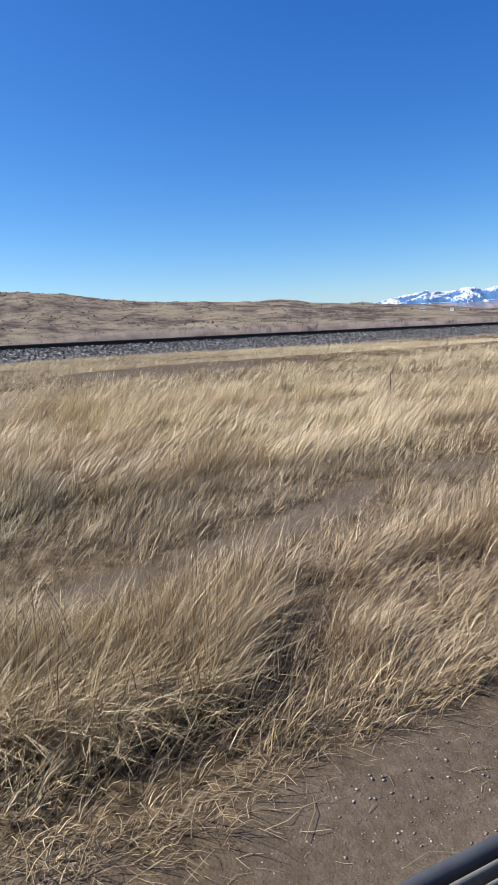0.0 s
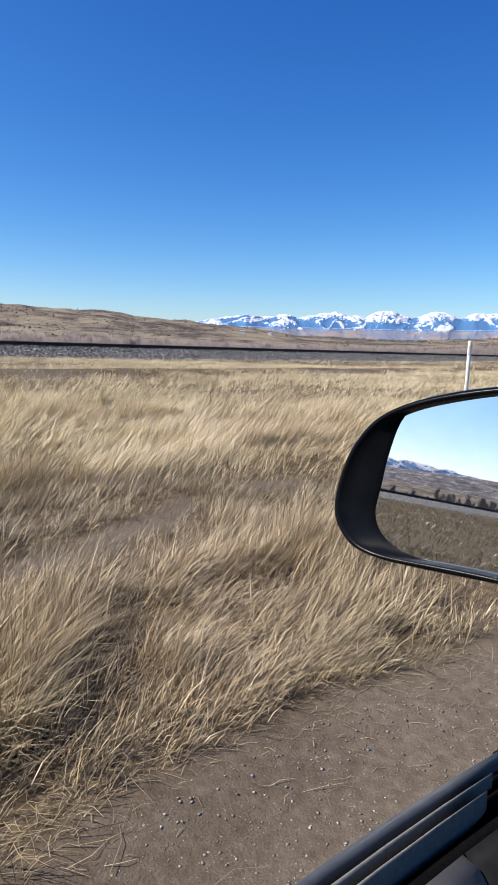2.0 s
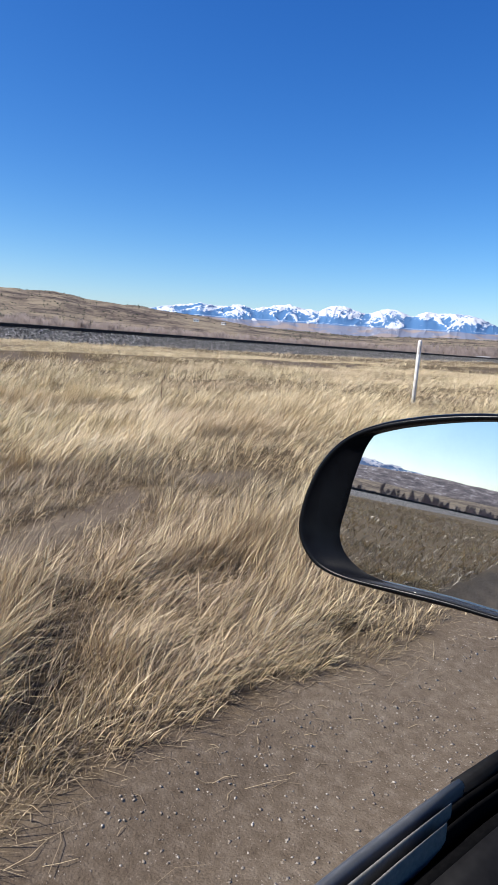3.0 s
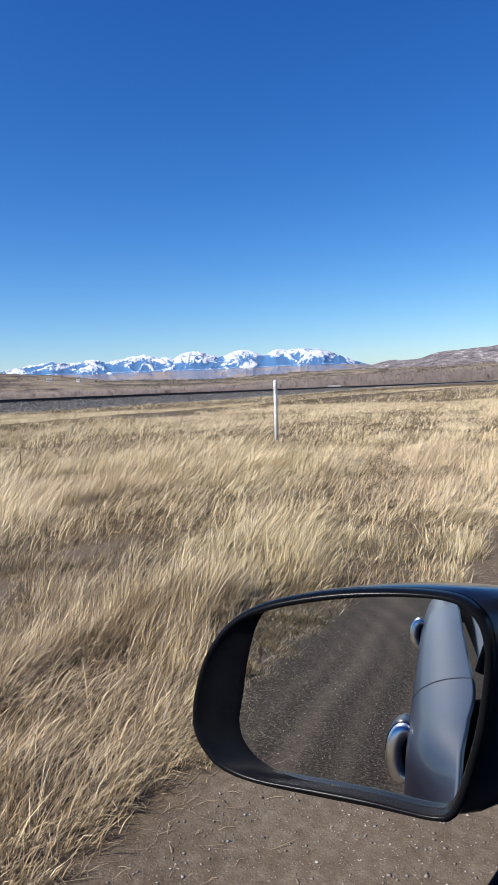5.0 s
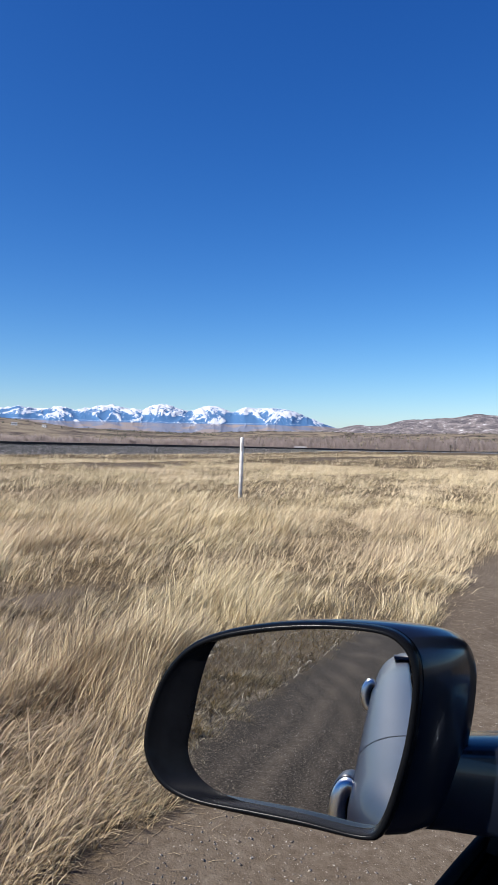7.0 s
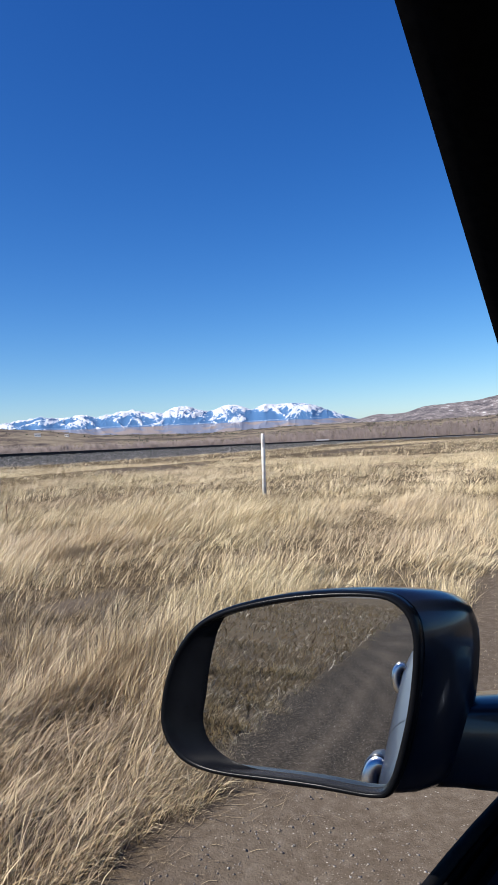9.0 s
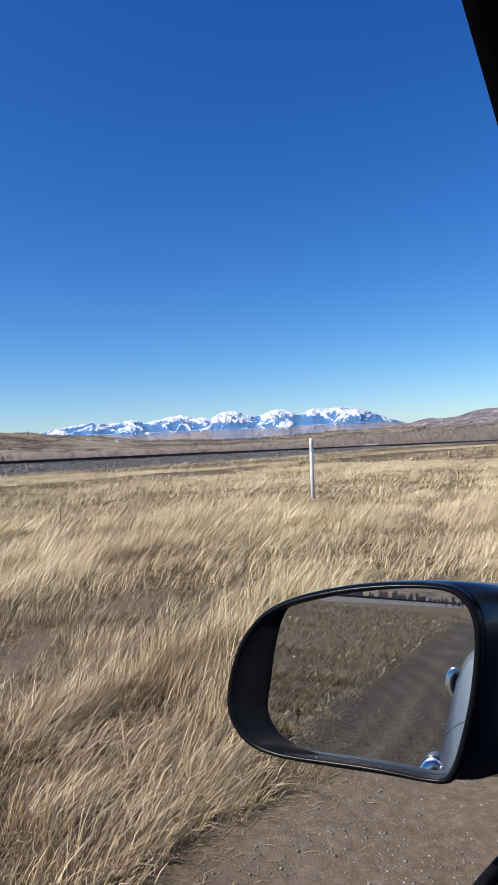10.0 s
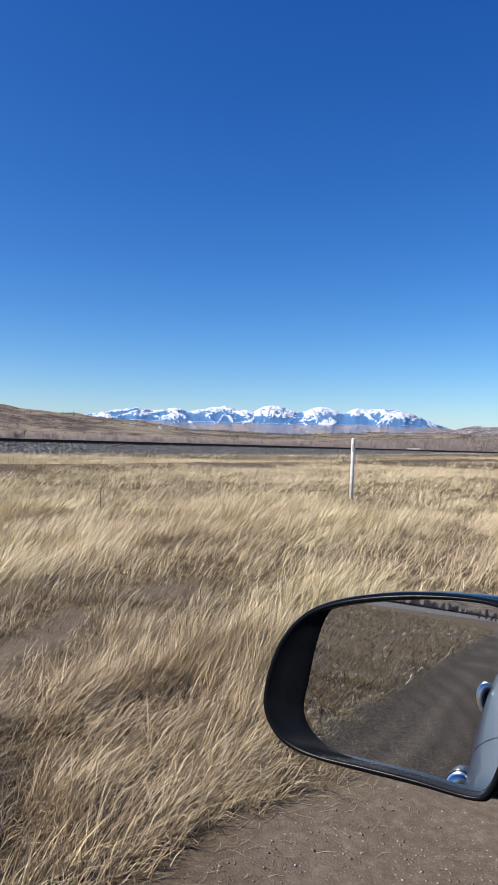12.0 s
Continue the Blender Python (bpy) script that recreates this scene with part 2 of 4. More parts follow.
def build_ground():
    rad = np.concatenate([np.linspace(0.15, 8, 90), np.geomspace(8.2, 60, 50), np.geomspace(63, 600, 26), np.linspace(630, 4700, 120)])
    az = np.concatenate([np.arange(-180, -15, 2.0), np.arange(-15, 105, 0.3), np.arange(105, 180, 1.0)])
    a = np.radians(az)
    X = np.outer(rad, -np.sin(a))
    Y = np.outer(rad, np.cos(a))
    Z = land(X, Y)
    v = np.stack([X, Y, Z], -1).reshape(-1, 3)
    n, m = len(rad), len(az)
    i, j = np.meshgrid(np.arange(n - 1), np.arange(m), indexing="ij")
    k = (j + 1) % m
    q = np.stack([i * m + j, (i + 1) * m + j, (i + 1) * m + k, i * m + k], -1).reshape(-1, 4)[:, ::-1]
    centre = len(v)
    v = np.vstack([v, [[0, 0, float(land(0, 0))]]])
    t = np.array([[centre, jj, (jj + 1) % m] for jj in range(m)])[:, ::-1]
    me = array_mesh("ground", v, q, t)
    # weights that say where bare road soil, field soil and far slopes lie
    x, y = v[:, 0], v[:, 1]
    bare = 1 - smooth_step(-0.12, 0.22, road_edge(y) - x + 0.25 * (fbm(x * 4, y * 4, 3) - 0.5))
    bare = bare * (1 - smooth_step(3.2, 3.8, x))
    bare = np.maximum(bare, smooth_step(0.45, 0.9, bare_strip(x, y)))
    at = me.attributes.new("bare", "FLOAT", "POINT")
    at.data.foreach_set("value", bare.astype(np.float32))
    backlit_road = smooth_step(-0.5, -1.3, y + 0.5 * (fbm(x * 1.5, y * 1.5, 2) - 0.5)) * smooth_step(-80, -45, y)
    at = me.attributes.new("backlit_road", "FLOAT", "POINT")
    at.data.foreach_set("value", backlit_road.astype(np.float32))
    # pale wheel lines on the road behind, between loose gravel darkened as if backlit
    wob = 0.10 * (fbm(y * 0.5, y * 0 + 2, 2) - 0.5)
    pale = sum(g * np.exp(-((x - c - wob) / w_) ** 2) for c, w_, g in ((-1.22, 0.07, 0.6), (-0.92, 0.09, 1.0), (-0.62, 0.05, 0.7), (-0.30, 0.08, 0.8)))
    at = me.attributes.new("wheel_line", "FLOAT", "POINT")
    at.data.foreach_set("value", np.clip(pale, 0, 1).astype(np.float32))
    rem = smooth_step(2750, 3300, np.hypot(x, y))
    at = me.attributes.new("remote", "FLOAT", "POINT")
    at.data.foreach_set("value", rem.astype(np.float32))
    dist = smooth_step(150, 500, np.hypot(x, y))
    at = me.attributes.new("hillside", "FLOAT", "POINT")
    at.data.foreach_set("value", dist.astype(np.float32))
    me.polygons.foreach_set("use_smooth", [True] * len(me.polygons))
    m_ = bpy.data.materials.new("prairie_ground")
    m_.use_nodes = True
    nn, ll = m_.node_tree.nodes, m_.node_tree.links
    b = nn["Principled BSDF"]
    b.inputs["Roughness"].default_value = 0.95
    b.inputs["Specular IOR Level"].default_value = 0.06
    co = nn.new("ShaderNodeTexCoord").outputs["Object"]

    def ramp_noise(scale, stops, detail=8):
        t_ = nn.new("ShaderNodeTexNoise")
        t_.inputs["Scale"].default_value, t_.inputs["Detail"].default_value = scale, detail
        t_.inputs["Roughness"].default_value = 0.65 if scale > 0.1 else 0.8
        ll.new(co, t_.inputs["Vector"])
        r_ = nn.new("ShaderNodeValToRGB")
        for i_, (p_, c_) in enumerate(stops):
            e_ = r_.color_ramp.elements[i_] if i_ < 2 else r_.color_ramp.elements.new(p_)
            e_.position, e_.color = p_, (*c_, 1)
        ll.new(t_.outputs["Fac"], r_.inputs["Fac"])
        return r_.outputs["Color"], t_.outputs["Fac"]

    def blend(f, a_, b_):
        mx = nn.new("ShaderNodeMix")
        mx.data_type = "RGBA"
        ll.new(f, mx.inputs[0])
        ll.new(a_, mx.inputs[6])
        ll.new(b_, mx.inputs[7])
        return mx.outputs[2]

    def attr(nm):
        a_ = nn.new("ShaderNodeAttribute")
        a_.attribute_name = nm
        return a_.outputs["Fac"]
    road, grit = ramp_noise(26, [(0.3, (0.100, 0.078, 0.058)), (0.5, (0.132, 0.106, 0.081)), (0.62, (0.155, 0.127, 0.099)), (0.78, (0.20, 0.169, 0.135))], 5)
    damp, _ = ramp_noise(0.7, [(0.40, (1.04, 1.03, 1.0)), (0.64, (0.76, 0.73, 0.71))], 5)
    mul = nn.new("ShaderNodeMix")
    mul.data_type, mul.blend_type = "RGBA", "MULTIPLY"
    mul.inputs[0].default_value = 1.0
    speck, _ = ramp_noise(210, [(0.30, (0.45, 0.43, 0.42)), (0.38, (0.95, 0.95, 0.95)), (0.64, (1.04, 1.03, 1.02)), (0.72, (1.75, 1.72, 1.68))], 2)
    gritty = nn.new("ShaderNodeMix")
    gritty.data_type, gritty.blend_type = "RGBA", "MULTIPLY"
    gritty.inputs[0].default_value = 1.0
    ll.new(road, gritty.inputs[6])
    ll.new(speck, gritty.inputs[7])
    road = gritty.outputs[2]
    ll.new(road, mul.inputs[6])
    ll.new(damp, mul.inputs[7])
    field, _ = ramp_noise(14, [(0.3, (0.030, 0.022, 0.015)), (0.48, (0.085, 0.062, 0.037)), (0.7, (0.22, 0.165, 0.095))])
    hill, _ = ramp_noise(0.016, [(0.37, (0.034, 0.028, 0.026)), (0.44, (0.090, 0.071, 0.060)), (0.50, (0.165, 0.132, 0.10)), (0.59, (0.26, 0.215, 0.15)), (0.66, (0.165, 0.132, 0.10)), (0.74, (0.42, 0.38, 0.31))], 15)
    remote, _ = ramp_noise(0.02, [(0.36, (0.045, 0.045, 0.055)), (0.47, (0.12, 0.108, 0.115)), (0.56, (0.23, 0.20, 0.195)), (0.64, (0.60, 0.60, 0.62))], 14)
    # crushed gravel with pale wheel lines on the road behind; its dark colour paints the backlit shade
    gravel, _ = ramp_noise(52, [(0.40, (0.012, 0.010, 0.008)), (0.5, (0.036, 0.029, 0.023)), (0.60, (0.075, 0.062, 0.050)), (0.72, (0.24, 0.21, 0.18))])
    patchy = nn.new("ShaderNodeTexNoise")
    patchy.inputs["Scale"].default_value, patchy.inputs["Detail"].default_value = 9.0, 6
    ll.new(co, patchy.inputs["Vector"])
    streak = nn.new("ShaderNodeMath")
    streak.operation = "MULTIPLY"
    ll.new(patchy.outputs["Fac"], streak.inputs[0])
    ll.new(attr("wheel_line"), streak.inputs[1])
    gravel = blend(streak.outputs[0], gravel, road)
    near = blend(attr("bare"), field, blend(attr("backlit_road"), mul.outputs[2], gravel))
    ll.new(blend(attr("remote"), blend(attr("hillside"), near, hill), remote), b.inputs["Base Color"])
    fine = nn.new("ShaderNodeTexNoise")
    fine.inputs["Scale"].default_value, fine.inputs["Detail"].default_value = 130, 4
    ll.new(co, fine.inputs["Vector"])
    bp = nn.new("ShaderNodeBump")
    bp.inputs["Distance"].default_value = 0.0032
    ll.new(fine.outputs["Fac"], bp.inputs["Height"])
    ll.new(bp.outputs["Normal"], b.inputs["Normal"])
    me.materials.append(m_)
    return tagged(new("ground", me), "bare dirt road beside a prairie of dry grass and hills", "ground", kind="structure")


build_ground()

# ---------- snow mountains ----------
PEAKS = [(20, 1.2), (28.8, 1.5), (30.2, 1.96), (31.4, 2.5), (32.6, 2.9), (33.6, 3.16), (34.6, 3.13), (35.7, 3.04), (36.7, 3.24), (37.7, 2.74), (38.4, 3.0),
         (39.3, 3.28), (40.3, 3.1), (41.2, 2.72), (42.4, 2.93), (43.7, 3.34), (44.5, 3.1), (45.3, 2.74), (46.4, 2.8), (47.8, 3.14), (49, 2.96),
         (50.7, 2.6), (52, 2.86), (53.6, 2.6), (55.1, 2.76), (57, 2.55), (58.6, 2.25), (60.2, 1.9), (62, 1.3), (70, 1.0)]


def ridged(x, y, octaves, gain):
    """Sharp-crested relief from 0 to 1."""
    rel, amp, tot, wt = 0.0, 1.0, 0.0, 1.0
    for k in range(octaves):
        f_, c_, s_ = 2.03 ** k, math.cos(0.6 + 0.9 * k), math.sin(0.6 + 0.9 * k)
        rd = 1 - np.abs(2 * value_noise((x * c_ - y * s_) * f_ + 13.7 * k, (x * s_ + y * c_) * f_ + 4.2 * k) - 1)
        rd = rd * rd * wt
        wt = np.clip(rd * 1.7, 0.15, 1)
        rel, tot, amp = rel + amp * rd, tot + amp, amp * gain
    return rel / tot


def build_mountains(name, table, lo, hi, r0, label, snow_line=0.74, step=0.045):
    az = np.arange(lo, hi, step)
    rows = np.linspace(0, 1, 80)
    A, T = np.meshgrid(az, rows, indexing="ij")
    a = np.radians(A)
    R = r0 - 900 * (1 - T)
    X, Y = -np.sin(a) * R, np.cos(a) * R
    # peaks with spurs that run down towards the plain
    wa = A + 0.9 * (fbm(A * 0.9 + 9, T * 2.2, 3) - 0.5)
    wb = T * 1.9 + 0.5 * (fbm(A * 0.8, T * 2 + 31, 3) - 0.5)
    rel = ridged(wa * 0.80, wb * 3.2, 6, 0.52)
    rel = (rel - rel.min()) / (rel.max() - rel.min())
    rise = smooth_step(0.0, 0.88, T) ** 0.95
    Z = rise * (0.93 + 0.11 * rel) * (1 - 0.3 * smooth_step(0.93, 1.0, T)) * 200
    want = np.tan(np.radians(np.interp(az, [p for p, _ in table], [e for _, e in table])))
    want = want * (1 + 0.075 * smooth_step(0.025, 0.045, want) * (fbm(az * 2.3, az * 0 + 3, 3, 0.6) - 0.5))
    k_ = want / (Z / R).max(axis=1)
    ker = np.exp(-(np.arange(-30, 31) / 5.0) ** 2)
    k_ = np.convolve(np.pad(k_, 30, mode="edge"), ker / ker.sum(), mode="valid")
    Z = 1.2 + Z * k_[:, None] - 14 * (1 - T) ** 3
    v = np.stack([X, Y, Z], -1).reshape(-1, 3)
    n, m = A.shape
    i, j = np.meshgrid(np.arange(n - 1), np.arange(m - 1), indexing="ij")
    q = np.stack([i * m + j, (i + 1) * m + j, (i + 1) * m + j + 1, i * m + j + 1], -1).reshape(-1, 4)
    me = array_mesh(name, v, q[:, ::-1])
    # snow lies above a broken line, in the gullies below it and in flat strips on the plain; its tone also paints
    # relief shading
    high = Z / 255.0
    fine = fbm(wa * 2.6 + wb * 2, wb * 11, 4, 0.6)
    grain = fbm(wa * 9 + 3, wb * 34, 3, 0.65)
    snow_shade = 2.0 * (high - snow_line) + 1.5 * (fine - 0.5) + 1.6 * (grain - 0.5) + 1.3 * (rel - 0.36) + 0.5
    strip = np.exp(-((high - 0.505 - 0.03 * (fbm(A * 0.4, A * 0 + 2, 2) - 0.5)) / 0.016) ** 2) * smooth_step(0.44, 0.52, fbm(A * 0.8 + 4, T * 3 + 1, 3))
    snow_shade = np.clip(np.maximum(snow_shade, 0.64 * strip), 0, 1)
    at = me.attributes.new("snow_shade", "FLOAT", "POINT")
    at.data.foreach_set("value", snow_shade.astype(np.float32).ravel())
    flats = smooth_step(0.49, 0.465, high + 0.05 * (fbm(A * 0.7, A * 0 + 9, 2) - 0.5)) * (0.55 + 0.45 * smooth_step(0.40, 0.55, fbm(A * 0.6 + 20, T * 22, 3)))
    at = me.attributes.new("flats", "FLOAT", "POINT")
    at.data.foreach_set("value", flats.astype(np.float32).ravel())
    mt = bpy.data.materials.new(name)
    mt.use_nodes = True
    nn, ll = mt.node_tree.nodes, mt.node_tree.links
    b = nn["Principled BSDF"]
    b.inputs["Roughness"].default_value = 0.9
    b.inputs["Specular IOR Level"].default_value = 0.1
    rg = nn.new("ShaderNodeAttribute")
    rg.attribute_name = "snow_shade"
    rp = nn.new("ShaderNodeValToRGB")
    # blues carry distance haze in the colour; the middle one paints shadow on snow
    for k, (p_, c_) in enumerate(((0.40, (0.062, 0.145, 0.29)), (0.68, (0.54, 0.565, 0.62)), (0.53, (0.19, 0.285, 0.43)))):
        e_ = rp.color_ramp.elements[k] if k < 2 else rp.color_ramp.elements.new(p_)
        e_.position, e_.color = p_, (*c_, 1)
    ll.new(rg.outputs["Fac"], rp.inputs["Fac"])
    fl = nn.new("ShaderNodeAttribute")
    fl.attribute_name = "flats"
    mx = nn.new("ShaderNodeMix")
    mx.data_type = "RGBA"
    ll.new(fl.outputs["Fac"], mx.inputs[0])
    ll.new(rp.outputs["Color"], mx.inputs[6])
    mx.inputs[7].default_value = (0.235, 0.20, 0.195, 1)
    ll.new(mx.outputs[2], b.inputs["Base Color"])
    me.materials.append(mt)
    return tagged(new(name, me), label, "mountains", kind="structure")


BEHIND = [(148, 1.2), (152, 2.0), (158, 2.9), (163, 3.1), (168, 2.7), (173, 2.1), (178, 1.9), (186, 2.2)]
build_mountains("backdrop_mountains_behind", BEHIND, 148, 186, 4500, "snow-streaked mountains coloured haze blue beyond the road behind", 0.86, 0.15)
build_mountains("backdrop_mountains", PEAKS, 20, 70, 4600, "distant snow-covered mountain range above forested slopes coloured haze blue")


# ---------- railway ----------
def track_point(s, p, z):
    return Vector((TRK[0] * s + NRM[0] * p, TRK[1] * s + NRM[1] * p, z))


def along_track(name, section, s0, s1, mat, parent, step=20.0, label=""):
    """A section (distance from the near rail, height over the ballast's foot) drawn along the line."""
    bm = bmesh.new()
    rings = []
    for s in np.arange(s0, s1 + 1, step):
        base = float(track_foot(s))
        rings.append([track_point(s, TRACK_P + a, base + h) for a, h in section])
    loft(bm, rings)
    return mesh_object(name, bm, mat, parent, label, smooth=False)


def build_railway():
    line = tagged(new("railway_track"), "railway line of rusty rails on a grey ballast bank", "railway", kind="structure")
    bank = along_track("ballast_bank", [(-2.3, -0.5), (-2.1, 0.0), (-0.75, 0.67), (2.2, 0.67), (3.6, -0.05), (3.8, -0.6)], -300, 600, BALLAST, line)
    for off in (0.0, 1.435):
        # thick near-black foot takes the shade under the rail into shape and colour
        along_track("rail", [(off - 0.07, 0.66), (off - 0.07, 0.80), (off - 0.012, 0.83), (off - 0.012, 0.91), (off - 0.037, 0.925), (off - 0.037, 0.955),
                             (off + 0.037, 0.955), (off + 0.037, 0.925), (off + 0.012, 0.91), (off + 0.012, 0.83), (off + 0.07, 0.80), (off + 0.07, 0.66)],
                    -300, 600, STEEL, line)
        along_track("rail_head", [(off - 0.040, 0.922), (off - 0.040, 0.960), (off - 0.034, 0.966), (off + 0.034, 0.966), (off + 0.040, 0.960), (off + 0.040, 0.922)], -300, 600, RAILHEAD, line)
    # made-up pale strip, added behind the rails to draw the bright line above them
    along_track("bright_line_strip", [(5.2, -0.6), (5.4, 0.93), (7.5, 0.985), (9.0, 0.93), (10.0, -0.6)], -300, 60, PALE_STRIP, line, 20, "added pale strip beyond the rails, drawing the bright line over them")
    bm = bmesh.new()
    box(bm, (-0.115, -1.3, -0.09), (0.115, 1.3, 0.09), 0.01)
    first = part("tie", bm, TIE, line)
    rng = random.Random(3)
    k = 0
    for s in np.arange(-20, 130, 0.56):
        ob = first if k == 0 else new("tie", first.data)
        ob.parent = line
        c = track_point(s, TRACK_P + 0.72, float(track_foot(s)) + 0.69)
        ob.matrix_basis = Matrix.Translation(c) @ pose(0, 0, 0, 0, 0, 12 + 90 + 90 + rng.uniform(-1, 1))
        k += 1
    # loose stones on the visible face of the bank
    r = np.random.RandomState(11)
    N = 14000
    s = r.uniform(-12, 110, N)
    u = r.rand(N)
    p = TRACK_P - 2.2 + 1.75 * u
    h = np.clip((p - (TRACK_P - 2.1)) / 1.35, -0.05, 1) * 0.70
    stray = r.rand(N) < 0.04
    p[stray] -= r.exponential(0.5, stray.sum())
    h[stray] = -0.02
    size = 0.03 + 0.05 * r.rand(N) ** 2
    base = np.array([[1, 0, 0], [-1, 0, 0], [0, 1, 0], [0, -1, 0], [0, 0, 1], [0, 0, -1]], float)
    tri = np.array([[0, 2, 4], [2, 1, 4], [1, 3, 4], [3, 0, 4], [2, 0, 5], [1, 2, 5], [3, 1, 5], [0, 3, 5]])
    cx = TRK[0] * s + NRM[0] * p
    cy = TRK[1] * s + NRM[1] * p
    cz = track_foot(s) + h
    jit = base[None] * (0.6 + 0.7 * r.rand(N, 6, 1)) + r.normal(0, 0.22, (N, 6, 3))
    v = (jit * size[:, None, None] + np.stack([cx, cy, cz], 1)[:, None]).reshape(-1, 3)
    t = (tri[None] + 6 * np.arange(N)[:, None, None]).reshape(-1, 3)
    tagged(new("ballast_stones", array_mesh("ballast_stones", v, None, t, BALLAST)), "loose grey crushed stones on the railway bank", "stones", kind="stuff")


build_railway()


# ---------- grass ----------
def grass_points(r, n, r0, r1, a0, a1):
    rad = np.sqrt(r.uniform(r0 * r0, r1 * r1, n))
    az = np.radians(r.uniform(a0, a1, n))
    return -np.sin(az) * rad, np.cos(az) * rad


def blades(r, x, y, length, width, lean, tone, heading, segments=2):
    """Bent tapering blades: a curved stem in a few pieces, all leaning with the wind."""
    n = len(x)
    z = land(x, y) - 0.01
    lx, ly = np.cos(heading), np.sin(heading)
    face = heading + math.pi / 2 + r.normal(0, 0.8, n)
    wx, wy = np.cos(face) * width / 2, np.sin(face) * width / 2
    count = 2 * segments + 1
    v = np.empty((n, count, 3), np.float32)
    px, py, pz = x.copy(), y.copy(), z.copy()
    for k in range(segments):
        w = 1.0 - 0.25 * k / max(1, segments - 1)
        v[:, 2 * k] = np.stack([px - wx * w, py - wy * w, pz], 1)
        v[:, 2 * k + 1] = np.stack([px + wx * w, py + wy * w, pz], 1)
        bend = np.minimum(lean * (0.72 + 0.45 * k / max(1, segments - 1)), 1.5)
        px, py, pz = px + lx * np.sin(bend) * length / segments, py + ly * np.sin(bend) * length / segments, pz + np.cos(bend) * length / segments
    v[:, count - 1] = np.stack([px, py, pz], 1)
    base = count * np.arange(n)[:, None]
    q = np.concatenate([base + np.array([[2 * k, 2 * k + 1, 2 * k + 3, 2 * k + 2]]) for k in range(segments - 1)])
    t = base + np.array([[count - 3, count - 2, count - 1]])
    return v.reshape(-1, 3), q, t, np.repeat(tone, count)


def build_grass():
    r = np.random.RandomState(21)
    V, Q, T, C, off = [], [], [], [], 0
    zones = [  # tufts, blades in each, radii, azimuths, blade length, blade width, tuft radius, pieces of a blade
        (6500, 14, 1.15, 2.8, 12, 104, 0.34, 0.0038, 0.05, 2),
        (18000, 14, 2.8, 5.4, 12, 104, 0.34, 0.0043, 0.06, 2),
        (24000, 14, 5.4, 13.0, 8, 104, 0.33, 0.0062, 0.11, 2),
        (20000, 12, 13.0, 40.0, 6, 105, 0.32, 0.0075, 0.24, 2),
        (8500, 9, 40.0, 130.0, 6, 80, 0.34, 0.017, 0.45, 2),
        (12000, 8, 1.2, 9.0, 103, 177, 0.27, 0.007, 0.12, 2),
        (6000, 11, 9.0, 60.0, 120, 179.5, 0.34, 0.014, 0.25, 2),
    ]
    for nt, per, r0, r1, a0, a1, ln, wd, tr, seg in zones:
        near, mid = r1 < 6, r1 < 14
        cx, cy = grass_points(r, nt, r0, r1, a0, a1)
        s_, p_ = cx * TRK[0] + cy * TRK[1], cx * NRM[0] + cy * NRM[1]
        band = fbm(s_ * 0.16 + 11, p_ * 0.55, 3)              # strips of taller growth along the line
        drift = fbm(s_ * 0.45 + 3, p_ * 1.5 + 8, 3)            # wind-laid drifts with hollows between them
        clump = fbm(cx * 2.6 + 51, cy * 2.6, 2) if mid else fbm(cx * 0.9 + 51, cy * 0.9, 2)      # single tussocks
        edge = road_edge(cy) - cx
        worn = bare_strip(cx, cy)
        grow = smooth_step(0.36, 0.54, 0.4 * band + 0.6 * drift)
        tuss = smooth_step(0.38, 0.56, clump)
        lane = np.exp(-((cx + 1.2 + 0.40 * cy - 0.2 * np.sin(cy * 0.5)) / 0.42) ** 2) * smooth_step(3.2, 5.2, cy)      # trodden line of flattened straw
        keep = (1 - 0.6 * lane) * ((0.26 + 0.74 * grow) * (0.24 + 0.76 * tuss) if near else (0.38 + 0.62 * grow) * (0.34 + 0.66 * tuss) if mid else (0.38 + 0.62 * grow) * (0.6 + 0.4 * tuss))
        ok = (edge > 0.03) & (p_ < TRACK_P - 2.2) & (r.rand(nt) > 0.95 * worn) & (r.rand(nt) < keep)
        cx, cy, grow, tuss, band, drift, edge, worn, lane = (q_[ok] for q_ in (cx, cy, grow, tuss, band, drift, edge, worn, lane))
        m = len(cx)
        height = (0.42 + 0.58 * smooth_step(0.0, 0.45, edge)) * ((0.52 + 0.48 * grow) * (0.50 + 0.62 * tuss) if mid else (0.60 + 0.36 * grow) * (0.75 + 0.3 * tuss)) * (1 - 0.8 * worn) * r.uniform(0.7, 1.25, m)
        swirl = fbm(cx * 1.2, cy * 1.2 + 60, 2) - 0.5
        head = radians(53) + r.normal(0, 0.32, m) + 2.2 * swirl
        height = height * (1 - 0.62 * lane)
        lean0 = np.clip(0.4 * lane + r.normal(0.95, 0.20, m) + 1.0 * (fbm(cx * 1.3 + 90, cy * 1.3, 2) - 0.5), 0.25, 1.25)
        # lower tone in hollows and close by; behind, it paints the backlit shade
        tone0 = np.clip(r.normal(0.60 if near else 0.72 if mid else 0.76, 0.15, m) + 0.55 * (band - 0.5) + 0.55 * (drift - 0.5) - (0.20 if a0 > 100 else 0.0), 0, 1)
        k = np.repeat(np.arange(m), per)
        n = len(k)
        x = cx[k] + r.normal(0, tr * 0.6, n)
        y = cy[k] + r.normal(0, tr * 0.6, n)
        flat = r.rand(n) < (0.34 if near else 0.20)
        lean = np.clip(lean0[k] + r.normal(0, 0.24 if near else 0.2, n), 0.05, 1.35)
